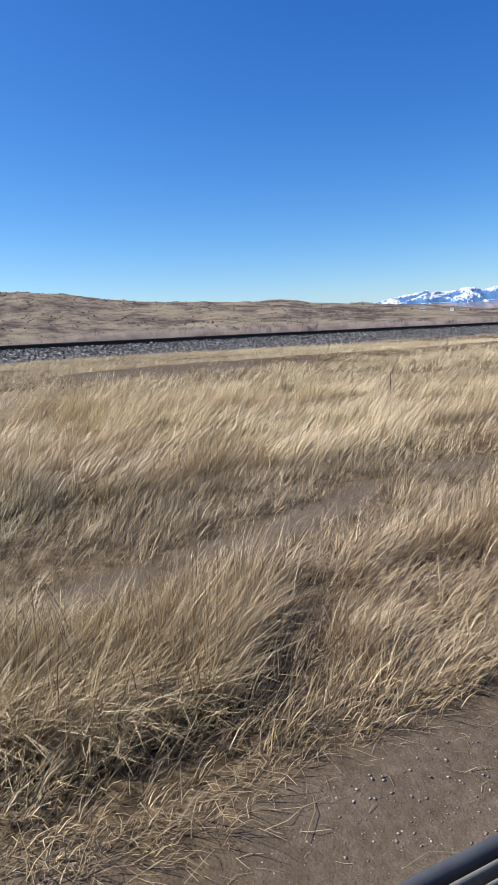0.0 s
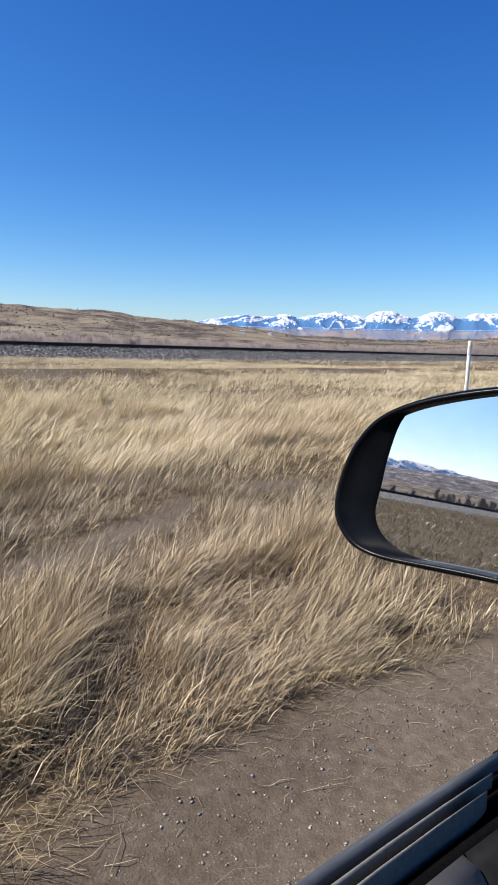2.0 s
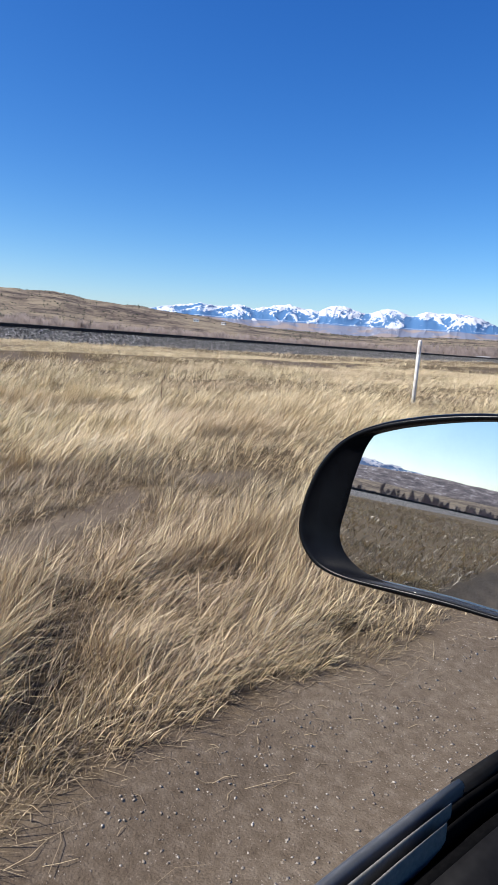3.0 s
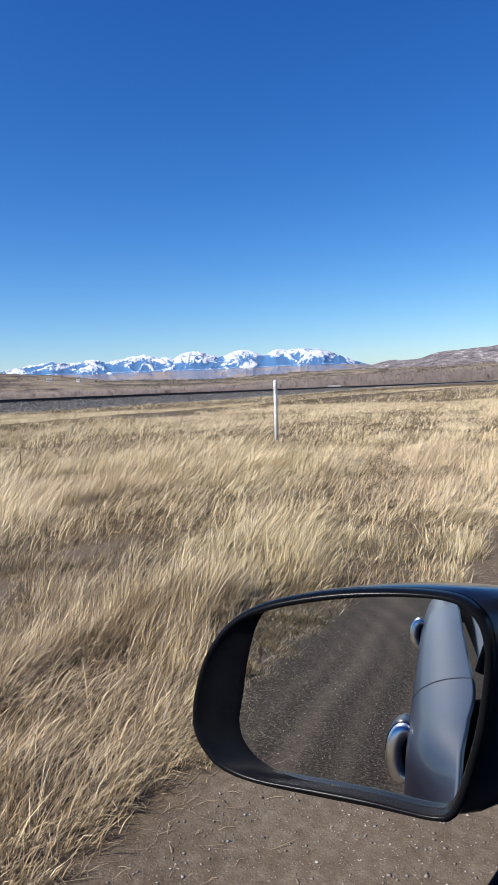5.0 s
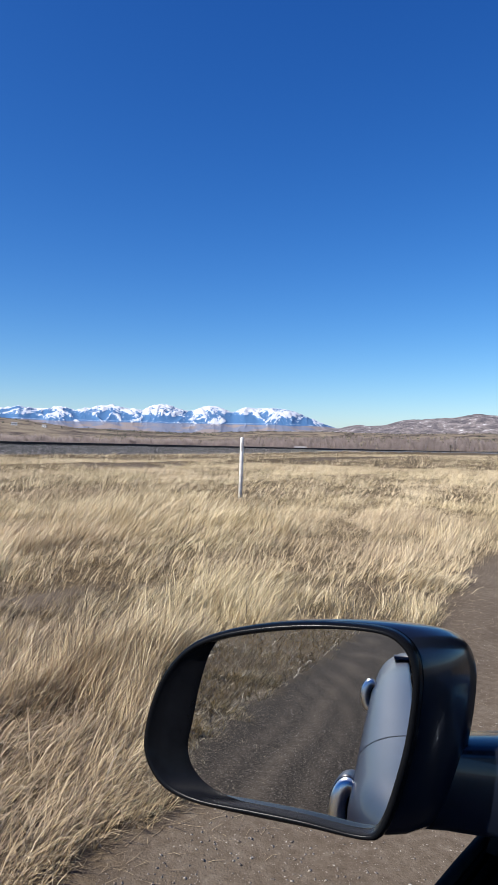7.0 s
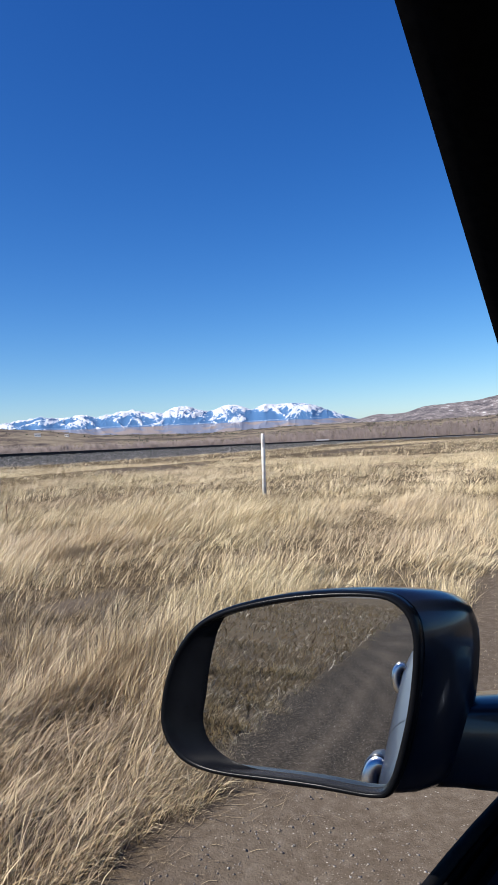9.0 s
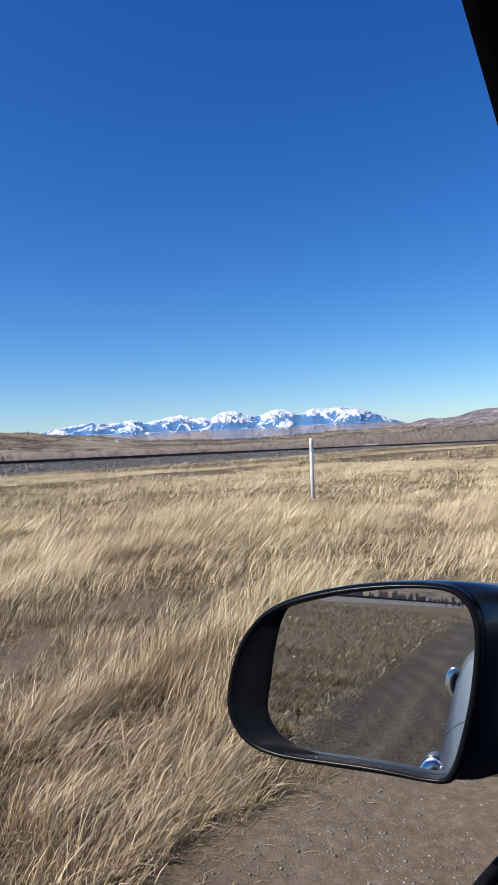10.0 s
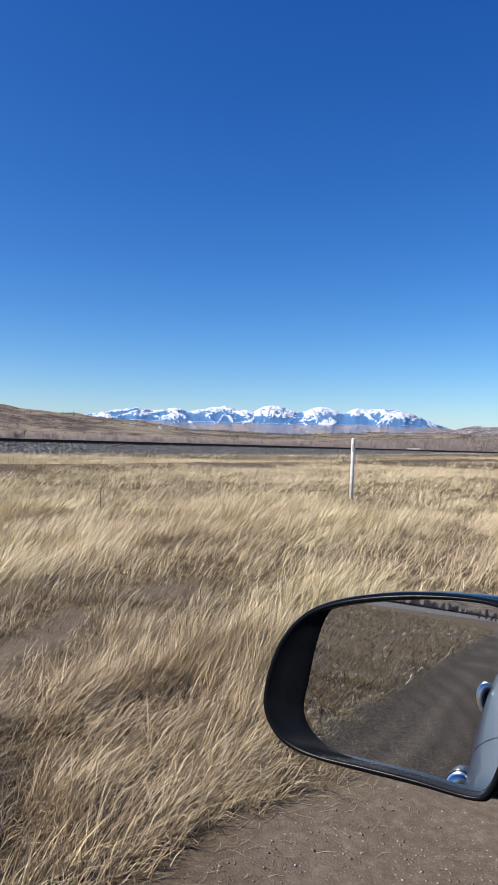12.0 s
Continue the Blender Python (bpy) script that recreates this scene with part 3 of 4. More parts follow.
        lean[flat] = r.uniform(0.95, 1.3, flat.sum())
        length = ln * height[k] * r.uniform(0.5, 1.2, n)
        length[flat] *= 0.7
        # scattered dark blades stand for shadow between stems, more of them close by
        shadow_like = r.rand(n) < (0.38 if near else 0.26 if mid else 0.14)
        tone = np.clip(tone0[k] + r.normal(0, 0.17, n) - 0.12 * flat - 0.5 * shadow_like + 0.32 * (r.rand(n) < (0.24 if mid else 0.10)), 0, 1)
        heading = head[k] + r.normal(0, 0.78 if near else 0.55, n) + flat * r.normal(0, 1.0, n)
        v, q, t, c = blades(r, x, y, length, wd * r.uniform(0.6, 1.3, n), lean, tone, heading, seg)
        V.append(v), Q.append(q + off), T.append(t + off), C.append(c)
        off += len(v)
    # a low matted layer between the tufts, darkened close by and behind to paint the shade there
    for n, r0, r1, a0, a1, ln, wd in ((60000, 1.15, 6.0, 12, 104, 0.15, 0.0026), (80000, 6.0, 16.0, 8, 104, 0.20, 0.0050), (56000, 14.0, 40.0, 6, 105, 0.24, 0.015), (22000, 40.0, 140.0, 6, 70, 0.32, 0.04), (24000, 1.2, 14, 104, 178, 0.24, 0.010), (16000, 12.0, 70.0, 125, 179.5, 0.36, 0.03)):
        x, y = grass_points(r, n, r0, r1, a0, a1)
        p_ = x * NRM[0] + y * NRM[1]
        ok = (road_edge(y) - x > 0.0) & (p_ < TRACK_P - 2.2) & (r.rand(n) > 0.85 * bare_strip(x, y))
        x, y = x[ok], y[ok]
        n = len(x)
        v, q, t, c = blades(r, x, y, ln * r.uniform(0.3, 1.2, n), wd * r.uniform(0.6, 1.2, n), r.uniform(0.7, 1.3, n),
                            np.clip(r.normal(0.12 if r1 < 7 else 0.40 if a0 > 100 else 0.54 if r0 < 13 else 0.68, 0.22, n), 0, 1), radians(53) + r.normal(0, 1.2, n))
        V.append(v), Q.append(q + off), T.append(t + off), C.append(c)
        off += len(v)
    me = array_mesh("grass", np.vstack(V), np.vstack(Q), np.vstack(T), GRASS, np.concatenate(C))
    tagged(new("grass", me), "dry straw-coloured prairie grass bent by the wind", "grass", kind="stuff")


build_grass()


def build_litter():
    """Fallen stalks on the bare soil along the grass, and pebbles in the road."""
    r = np.random.RandomState(5)
    n = 13000
    y = r.uniform(-8, 12, n)
    d = r.exponential(0.13, n) * (0.5 + 1.3 * fbm(y * 1.7, y * 0 + 6, 2))
    x = road_edge(y) + d - 0.16
    z = land(x, y)
    a = np.where(r.rand(n) < 0.5, r.normal(0.93, 0.6, n), r.uniform(0, math.pi, n))
    ln = r.uniform(0.012, 0.09, n) * np.where(r.rand(n) < 0.16, 2.0, 1.0)
    ex, ey = np.cos(a) * ln / 2, np.sin(a) * ln / 2
    half = 0.0004 + 0.0008 * r.rand(n) ** 2
    wx, wy = -np.sin(a) * half, np.cos(a) * half
    sway = r.normal(0, 0.12, n) * ln
    bx, by = -np.sin(a) * sway, np.cos(a) * sway
    lift = r.uniform(0.0005, 0.008, n)
    v = np.empty((n, 6, 3))
    for i, (f, w, zz, sw) in enumerate(((-1, -1, 0, 0), (-1, 1, 0, 0), (0, 1, 1, 1), (0, -1, 1, 1), (1, 0.6, 0.4, 0), (1, -0.6, 0.4, 0))):
        v[:, i] = np.stack([x + f * ex + w * wx + sw * bx, y + f * ey + w * wy + sw * by, z + 0.002 + zz * lift], 1)
    k = 6 * np.arange(n)[:, None]
    q = np.concatenate([k + np.array([[0, 1, 2, 3]]), k + np.array([[3, 2, 4, 5]])])
    me = array_mesh("fallen_stalks", v.reshape(-1, 3), q, None, STRAW, np.repeat(r.rand(n), 6))
    tagged(new("fallen_stalks", me), "broken dry stalks lying on bare soil", "straw", kind="stuff")
    n = 26000
    y = r.uniform(-7, 8, n)
    x = r.uniform(-1.8, 0.2, n)
    keep = (x > road_edge(y) + 0.05) & (r.rand(n) < 0.25 + 1.1 * smooth_step(0.42, 0.60, fbm(x * 1.3, y * 0.6, 2)))
    x, y = x[keep], y[keep]
    n = len(x)
    size = 0.0012 + 0.0030 * r.rand(n) ** 3
    base = np.array([[1, 0, 0], [-1, 0, 0], [0, 1, 0], [0, -1, 0], [0, 0, 0.8]], float)
    tri = np.array([[0, 2, 4], [2, 1, 4], [1, 3, 4], [3, 0, 4]])
    jit = base[None] * (0.7 + 0.6 * r.rand(n, 5, 1)) + r.normal(0, 0.15, (n, 5, 3))
    v1 = (jit * size[:, None, None] + np.stack([x, y, land(x, y)], 1)[:, None]).reshape(-1, 3)
    t1 = (tri[None] + 5 * np.arange(n)[:, None, None]).reshape(-1, 3)
    n = 13000
    y = np.where(r.rand(n) < 0.6, r.uniform(0.6, 3.2, n), r.uniform(-5, 7, n))
    x = r.uniform(-1.8, -0.1, n)
    keep = (x > road_edge(y) + 0.1) & (r.rand(n) < 0.05 + 1.1 * smooth_step(0.46, 0.62, fbm(x * 1.9, y * 0.8, 3)))
    x, y = x[keep], y[keep]
    n = len(x)
    size = 0.0016 + 0.0072 * r.rand(n) ** 4
    base = []
    for i in range(3):
        zz, rr = (-0.6, 0.1, 0.7)[i], (0.75, 1.0, 0.6)[i]
        base += [[rr * math.cos(k * math.tau / 5 + i), rr * math.sin(k * math.tau / 5 + i), zz * 0.55] for k in range(5)]
    base = np.array(base + [[0, 0, 0.5]])
    tri = []
    for i in range(2):
        for k in range(5):
            a_, b_ = i * 5 + k, i * 5 + (k + 1) % 5
            tri += [[a_, b_, b_ + 5], [a_, b_ + 5, a_ + 5]]
    tri += [[10 + k, 10 + (k + 1) % 5, 15] for k in range(5)]
    tri = np.array(tri)
    ang = r.uniform(0, math.tau, n)
    jit = base[None] * (0.75 + 0.5 * r.rand(n, 16, 1))
    jit[:, :, 0] *= r.uniform(0.8, 1.6, (n, 1))
    jx = jit[:, :, 0] * np.cos(ang)[:, None] - jit[:, :, 1] * np.sin(ang)[:, None]
    jy = jit[:, :, 0] * np.sin(ang)[:, None] + jit[:, :, 1] * np.cos(ang)[:, None]
    v2 = (np.stack([jx, jy, jit[:, :, 2]], -1) * size[:, None, None] + np.stack([x, y, land(x, y) - size * 0.22], 1)[:, None]).reshape(-1, 3)
    t2 = (tri[None] + 16 * np.arange(n)[:, None, None]).reshape(-1, 3) + len(v1)
    tagged(new("pebbles", array_mesh("pebbles", np.vstack([v1, v2]), None, np.vstack([t1, t2]), PEBBLE)), "small grey and tan pebbles pressed into the dirt road", "pebbles", kind="stuff")


build_litter()


# ---------- far woods and scrub ----------
def build_woods():
    r = np.random.RandomState(31)
    V, T, off = [], [], 0

    def tree(x, y, z, h, n):
        nonlocal off
        # trunk
        w = h * 0.012
        tv = np.array([[x - w, y, z - 1], [x + w, y, z - 1], [x + w * 0.4, y, z + h * 0.7], [x - w * 0.4, y, z + h * 0.7]])
        V.append(tv)
        T.append(np.array([[0, 1, 2], [0, 2, 3]]) + off)
        off += 4
        a = r.uniform(0, math.tau, n)
        up = r.uniform(0.15, 0.75, n)
        tip = np.clip(up + r.uniform(0.15, 0.4, n), 0, 1)
        spread = h * 0.30 * np.sqrt(np.clip(1 - ((tip - 0.62) / 0.45) ** 2, 0.05, 1)) * r.uniform(0.4, 1.0, n)
        bx, by = np.cos(a) * spread * 0.25, np.sin(a) * spread * 0.25
        tx, ty = np.cos(a) * spread, np.sin(a) * spread
        wd = h * r.uniform(0.008, 0.022, n)
        v = np.empty((n, 3, 3))
        v[:, 0] = np.stack([x + bx - wd, y + by, z + up * h], 1)
        v[:, 1] = np.stack([x + bx + wd, y + by, z + up * h], 1)
        v[:, 2] = np.stack([x + tx, y + ty, z + tip * h], 1)
        V.append(v.reshape(-1, 3))
        T.append((3 * np.arange(n)[:, None] + np.array([[0, 1, 2]])) + off)
        off += 3 * n
    # cottonwoods along the river, height by how far they stand
    for _ in range(4000):
        az = r.uniform(8, 104)
        d = np.interp(az, [8, 30, 40, 50, 62, 74, 104], [1000, 900, 720, 520, 400, 300, 290]) * r.uniform(0.9, 1.3)
        if fbm(np.array([az * 0.35]), np.array([d * 0.004]), 2)[0] < 0.22:
            continue
        x, y = -math.sin(radians(az)) * d, math.cos(radians(az)) * d
        tree(x, y, float(land(x, y)), r.uniform(8, 15.0), 60)
    for _ in range(600):
        az = r.uniform(148, 179)
        d = r.uniform(130, 260)
        x, y = -math.sin(radians(az)) * d, math.cos(radians(az)) * d
        tree(x, y, float(land(x, y)), r.uniform(2.0, 4.6) * np.interp(az, [148, 170, 179], [1, 0.8, 0.5]), 60)
    me = array_mesh("far_woods", np.vstack(V), None, np.vstack(T), BARK)
    tagged(new("far_woods", me), "belt of bare grey-brown cottonwoods along the river", "trees", kind="stuff")
    # dark juniper dots on the slopes
    n = 22000
    az = np.radians(r.uniform(8, 100, n))
    d = r.uniform(800, 2650, n)
    x, y = -np.sin(az) * d, np.cos(az) * d
    keep = fbm(np.hypot(x, y) / 60, np.arctan2(x, y) * 11, 3) + 0.22 * r.rand(n) > 0.60
    x, y = x[keep], y[keep]
    n = len(x)
    z = land(x, y)
    s = (0.5 + 1.3 * r.rand(n) ** 2) * np.interp(np.hypot(x, y), [800, 2600], [0.8, 1.7])
    ico = bmesh.new()
    for p in ((1, 0, -0.2), (0.3, 0.95, -0.1), (-0.8, 0.6, -0.2), (-0.8, -0.6, 0.0), (0.3, -0.95, -0.2), (0, 0, 1), (0, 0, -0.6)):
        ico.verts.new(p)
    bmesh.ops.convex_hull(ico, input=ico.verts)
    ico.verts.index_update()
    bv = np.array([v.co[:] for v in ico.verts])
    bt = np.array([[v.index for v in f.verts] for f in ico.faces])
    ico.free()
    jit = bv[None] * (0.6 + 0.8 * r.rand(n, len(bv), 1))
    v = jit * s[:, None, None] + np.stack([x, y, z + s * 0.5], 1)[:, None]
    t = (bt[None] + len(bv) * np.arange(n)[:, None, None]).reshape(-1, 3)
    tagged(new("juniper_scrub", array_mesh("juniper_scrub", v.reshape(-1, 3), None, t, JUNIPER)), "dark juniper bushes dotted over the hills", "bushes", kind="stuff")


build_woods()


# ---------- white marker post ----------
def build_post():
    az, d = radians(37.0), 15.4
    x, y = -math.sin(az) * d, math.cos(az) * d
    z = float(land(x, y))
    post = tagged(new("marker_post"), "weathered white marker post standing in dry grass", "post")
    post.location = (x, y, z)
    bm = bmesh.new()
    rings = []
    for h, r_ in ((-0.25, 0.042), (0.6, 0.042), (1.33, 0.042), (1.365, 0.040), (1.385, 0.032), (1.395, 0.015)):
        rings.append([(r_ * math.cos(k * math.tau / 20), r_ * math.sin(k * math.tau / 20), h) for k in range(20)])
    loft(bm, rings)
    part("post_shaft", bm, POSTWHITE, post)
    bm = bmesh.new()
    a0 = math.atan2(-y, -x)
    rings = [[(0.0435 * math.cos(a0 + t), 0.0435 * math.sin(a0 + t), h) for t in (-0.45, -0.15, 0.15, 0.45)] for h in (1.08, 1.27)]
    loft(bm, rings, closed=False, cap=False)
    part("faded_label", bm, material("faded_label", [(0.35, 0.33, 0.32), (0.55, 0.52, 0.5)], 0.7, 0, 60), post, "faded grey warning label")
    post.rotation_euler = (0.0, radians(1.0), 0)


build_post()


# ---------- the car ----------
car = tagged(new("car"), "dark blue car with its driver's window open", "car")
SILL_X, SILL_Z = -0.200, 0.905


def spline_radius(points, centre, n):
    """Radii at n even angles of a smooth closed outline through a few points."""
    pts = np.array(points)
    dense = []
    m = len(pts)
    for i in range(m):
        p0, p1, p2, p3 = pts[i - 1], pts[i], pts[(i + 1) % m], pts[(i + 2) % m]
        for u in np.linspace(0, 1, 20, endpoint=False):
            dense.append(0.5 * (2 * p1 + (p2 - p0) * u + (2 * p0 - 5 * p1 + 4 * p2 - p3) * u * u + (3 * p1 - p0 - 3 * p2 + p3) * u ** 3))
    dense = np.array(dense) - np.array(centre)
    a = np.arctan2(dense[:, 1], dense[:, 0])
    d = np.hypot(dense[:, 0], dense[:, 1])
    o = np.argsort(a)
    a, d = a[o], d[o]
    a = np.concatenate([a - math.tau, a, a + math.tau])
    d = np.concatenate([d, d, d])
    t = np.linspace(-math.pi, math.pi, n, endpoint=False)
    return t, np.interp(t, a, d)


MIRROR_AT = Vector((-0.3458, 0.3593, 0.9856))
MIRROR_N = Vector((0.203, -0.971, 0.12)).normalized()
MIRROR_X = Vector((-MIRROR_N.y, MIRROR_N.x, 0)).normalized()
MIRROR_Y = MIRROR_N.cross(MIRROR_X)
RIM = [(-0.026, 0.030), (-0.023, 0.049), (-0.015, 0.069), (0.0, 0.0865), (0.022, 0.098), (0.055, 0.107), (0.09, 0.112), (0.121, 0.1125), (0.134, 0.107),
       (0.140, 0.097), (0.1415, 0.081), (0.1385, 0.052), (0.132, 0.024), (0.1255, 0.007), (0.117, 0.0015), (0.085, 0.0), (0.05, -0.002),
       (0.015, -0.003), (-0.006, 0.0), (-0.018, 0.008), (-0.0245, 0.018)]
PANE = [(-0.003, 0.021), (-0.001, 0.039), (0.002, 0.060), (0.008, 0.081), (0.019, 0.0925), (0.047, 0.1005), (0.084, 0.1055), (0.111, 0.105), (0.124, 0.102),
        (0.130, 0.095), (0.132, 0.081), (0.131, 0.06), (0.128, 0.04), (0.124, 0.022), (0.119, 0.008), (0.110, 0.002), (0.078, 0.0), (0.045, -0.001), (0.02, 0.001), (0.004, 0.0085)]
S = 1.18


def build_mirror():
    wing = new("wing_mirror")
    wing.parent = car
    tagged(wing, "wing mirror in a black frame with a dark navy cap")
    n, centre = 160, (0.058, 0.053)
    t, rim = spline_radius(RIM, centre, n)
    _, pane = spline_radius([(p + 0.0055, q + 0.0036) for p, q in PANE], centre, n)

    def ring(radius, depth, dx=0.0, dy=0.0):
        return [MIRROR_AT + MIRROR_X * (S * (centre[0] + dx + r_ * math.cos(a))) + MIRROR_Y * (S * (centre[1] + dy + r_ * math.sin(a))) + MIRROR_N * (S * depth)
                for a, r_ in zip(t, radius)]
    # frame: lip, inner reveal down to the pane
    bm = bmesh.new()
    mid = rim * 0.55 + pane * 0.45
    loft(bm, [ring(rim * 0.998, -0.010), ring(rim, -0.004), ring(rim - 0.0012, 0.0), ring(rim - 0.0035, 0.001), ring(rim - 0.0045, -0.0004),
              ring(np.minimum(mid, rim - 0.0048), -0.0025), ring(np.minimum(pane + 0.004, rim - 0.005), -0.0062), ring(np.minimum(pane + 0.0005, rim - 0.0052), -0.0074),
              ring(np.minimum(pane - 0.001, rim - 0.0056), -0.0090)], cap=False)
    part("mirror_frame", bm, BLACK, wing)
    bm = bmesh.new()
    g = np.minimum(pane + 0.002, rim - 0.005)
    vs = [bm.verts.new(p) for p in ring(g, -0.0076)]
    bm.faces.new(vs)
    bmesh.ops.recalc_face_normals(bm, faces=bm.faces)
    part("mirror_glass", bm, MIRROR, wing, "flat mirror pane smeared in one corner", smooth=False)
    # shell behind the frame: blue painted cap above, black lower half
    steps = [(-0.010, 0.0, 0.0, 1.0), (-0.014, 0.003, 0.0, 1.012), (-0.024, 0.009, -0.001, 1.025), (-0.040, 0.017, -0.002, 1.025), (-0.058, 0.023, -0.003, 0.995), (-0.078, 0.026, -0.003, 0.92),
             (-0.095, 0.025, -0.002, 0.80), (-0.108, 0.022, 0.0, 0.62), (-0.116, 0.018, 0.0, 0.38), (-0.119, 0.016, 0.0, 0.12)]
    rings = [ring(rim * k, dp, dx, dy) for dp, dx, dy, k in steps]
    for name, mat, upper in (("cap", SHELL, True), ("lower_shell", SHELL, False)):
        bm = bmesh.new()
        made = [[bm.verts.new(p) for p in rg] for rg in rings]
        for a, b in zip(made, made[1:]):
            for i in range(n):
                j = (i + 1) % n
                ang = (t[i] + math.pi / n)
                high = math.sin(ang) > 0.42 - 0.22 * math.cos(ang)
                if high == upper:
                    bm.faces.new((a[i], a[j], b[j], b[i]))
        if not upper:
            bm.faces.new(made[-1])
        bmesh.ops.delete(bm, geom=[v for v in bm.verts if not v.link_faces], context="VERTS")
        bmesh.ops.recalc_face_normals(bm, faces=bm.faces)
        part(name, bm, mat, wing, "glossy dark navy painted cap" if upper else "")
    # arm to the door
    bm = bmesh.new()
    rings = []
    for k, (x, y, z, hh, hw) in enumerate(((0.125, 0, 0, 0.024, 0.022), (0.150, 0, 0, 0.024, 0.022), (0.175, 0, 0, 0.026, 0.024), (0.215, 0, 0, 0.032, 0.030), (0.25, 0, 0, 0.038, 0.036))):
        c = MIRROR_AT + MIRROR_X * (S * x) + MIRROR_Y * (S * 0.020) - MIRROR_N * (S * (0.055 + 0.05 * k / 4))
        rg = []
        for a in range(16):
            an = a * math.tau / 16
            cx, cy = math.cos(an), math.sin(an)
            cx, cy = math.copysign(abs(cx) ** 0.3, cx), math.copysign(abs(cy) ** 0.3, cy)
            rg.append(c + MIRROR_N * (cx * hw * S) + MIRROR_Y * (cy * hh * S))
        rings.append(rg)
    loft(bm, rings)
    part("arm", bm, SHELL, wing)
    return wing


build_mirror()


def edge(y):
    """x of the window sill's outer edge."""
    return -0.2145 + 0.22 * (y - 0.42) ** 2


def body_x(z, y):
    """How far out the car's flank stands at a height, bowed gently along its length."""
    up = 0.06 * float(smooth_step(-0.1, -1.6, y))
    w = float(smooth_step(-0.25, 0.02, y))
    front = min(edge(y) - 0.016, -0.214)
    outer = -0.256 * (1 - w) + front * w
    wide = (0.056 + 0.06 * float(smooth_step(0.10, -0.5, y))) * (1 - w) + (edge(y) + 0.003 - front) * w
    bow = 0.018 * ((y + 0.7) / 1.6) ** 2 + 0.05 * max(0, -1.9 - y) ** 2
    zz = z - up * float(smooth_step(0.3, 0.7, z))
    if zz < 0.83:
        return outer + bow + 0.24 * max(0.0, 0.62 - zz) ** 2
    th = math.asin(min(1.0, (zz - 0.83) / 0.064))
    return outer + bow + wide * (1 - math.cos(th))


def flank(name, y0, y1, parent, mat, z_low=0.22, label=""):
    bm = bmesh.new()
    rings = []
    ys = np.linspace(y0, y1, max(3, int(abs(y1 - y0) / 0.05)))
    for k, y in enumerate(ys):
        lift = 0.06 * float(smooth_step(-0.1, -1.6, y))
        zs = np.concatenate([np.linspace(z_low, 0.826 + lift, 14), 0.83 + 0.0637 * np.sin(np.linspace(0.0, 1.55 - 0.5 * float(smooth_step(-0.25, 0.02, y)), 20)) + lift])
        outer = [Vector((body_x(z, y), y, z)) for z in zs]
        inner = [Vector((body_x(z, y) + 0.006, y, z)) for z in zs[::-1]]
        rings.append(outer + inner)
    loft(bm, rings, cap=False)
    return part(name, bm, mat, parent, label)


def door_handle(parent, y, z):
    """Hooded handle: a painted shell standing off the door, open towards the front, with a bright lip round a dark hollow."""
    h = new("door_handle")
    h.parent = parent
    x = body_x(z, y)
    h.location = (x, y, z)
    tagged(h, "bright-lipped door handle round a dark finger hollow")

    def ring(u, cx, hw, hh, n=28):
        return [(cx + hw * math.cos(a), u, hh * math.sin(a)) for a in np.linspace(0, math.tau, n, endpoint=False)]
    bm = bmesh.new()
    loft(bm, [ring(0.045, -0.008, 0.026, 0.046), ring(0.02, -0.009, 0.028, 0.047), ring(-0.03, -0.008, 0.026, 0.043), ring(-0.08, -0.005, 0.019, 0.034),
              ring(-0.12, -0.000, 0.011, 0.022), ring(-0.14, 0.004, 0.004, 0.010)])
    part("shell", bm, PAINT, h)
    bm = bmesh.new()
    loft(bm, [ring(0.044, -0.008, 0.0265, 0.0465), ring(0.054, -0.008, 0.0265, 0.0465), ring(0.060, -0.007, 0.024, 0.042), ring(0.058, 0.004, 0.0125, 0.028), ring(0.047, 0.005, 0.0115, 0.027)], cap=False)
    part("lip", bm, CHROME, h, "chrome lip")
    bm = bmesh.new()
    loft(bm, [ring(0.0475, 0.005, 0.012, 0.0275), ring(0.0465, 0.005, 0.001, 0.001)])
    part("hollow", bm, RUBBER, h)
    return h


def bar(name, pts, w, h, mat, parent, label="", power=0.6):
    """A bar of rounded section along points; w sideways, h upwards."""
    bm = bmesh.new()
    rings = []
    pts = [Vector(p) for p in pts]
    for k, p in enumerate(pts):
        d = (pts[min(k + 1, len(pts) - 1)] - pts[max(k - 1, 0)]).normalized()
        side = d.cross(Vector((0, 0, 1))).normalized()
        up = side.cross(d)
        rg = []
        for a in range(16):
            an = a * math.tau / 16
            cx, cy = math.cos(an), math.sin(an)
            cx, cy = math.copysign(abs(cx) ** power, cx), math.copysign(abs(cy) ** power, cy)
            rg.append(p + side * (cx * w / 2) + up * (cy * h / 2))
        rings.append(rg)
    loft(bm, rings)
    return part(name, bm, mat, parent, label)


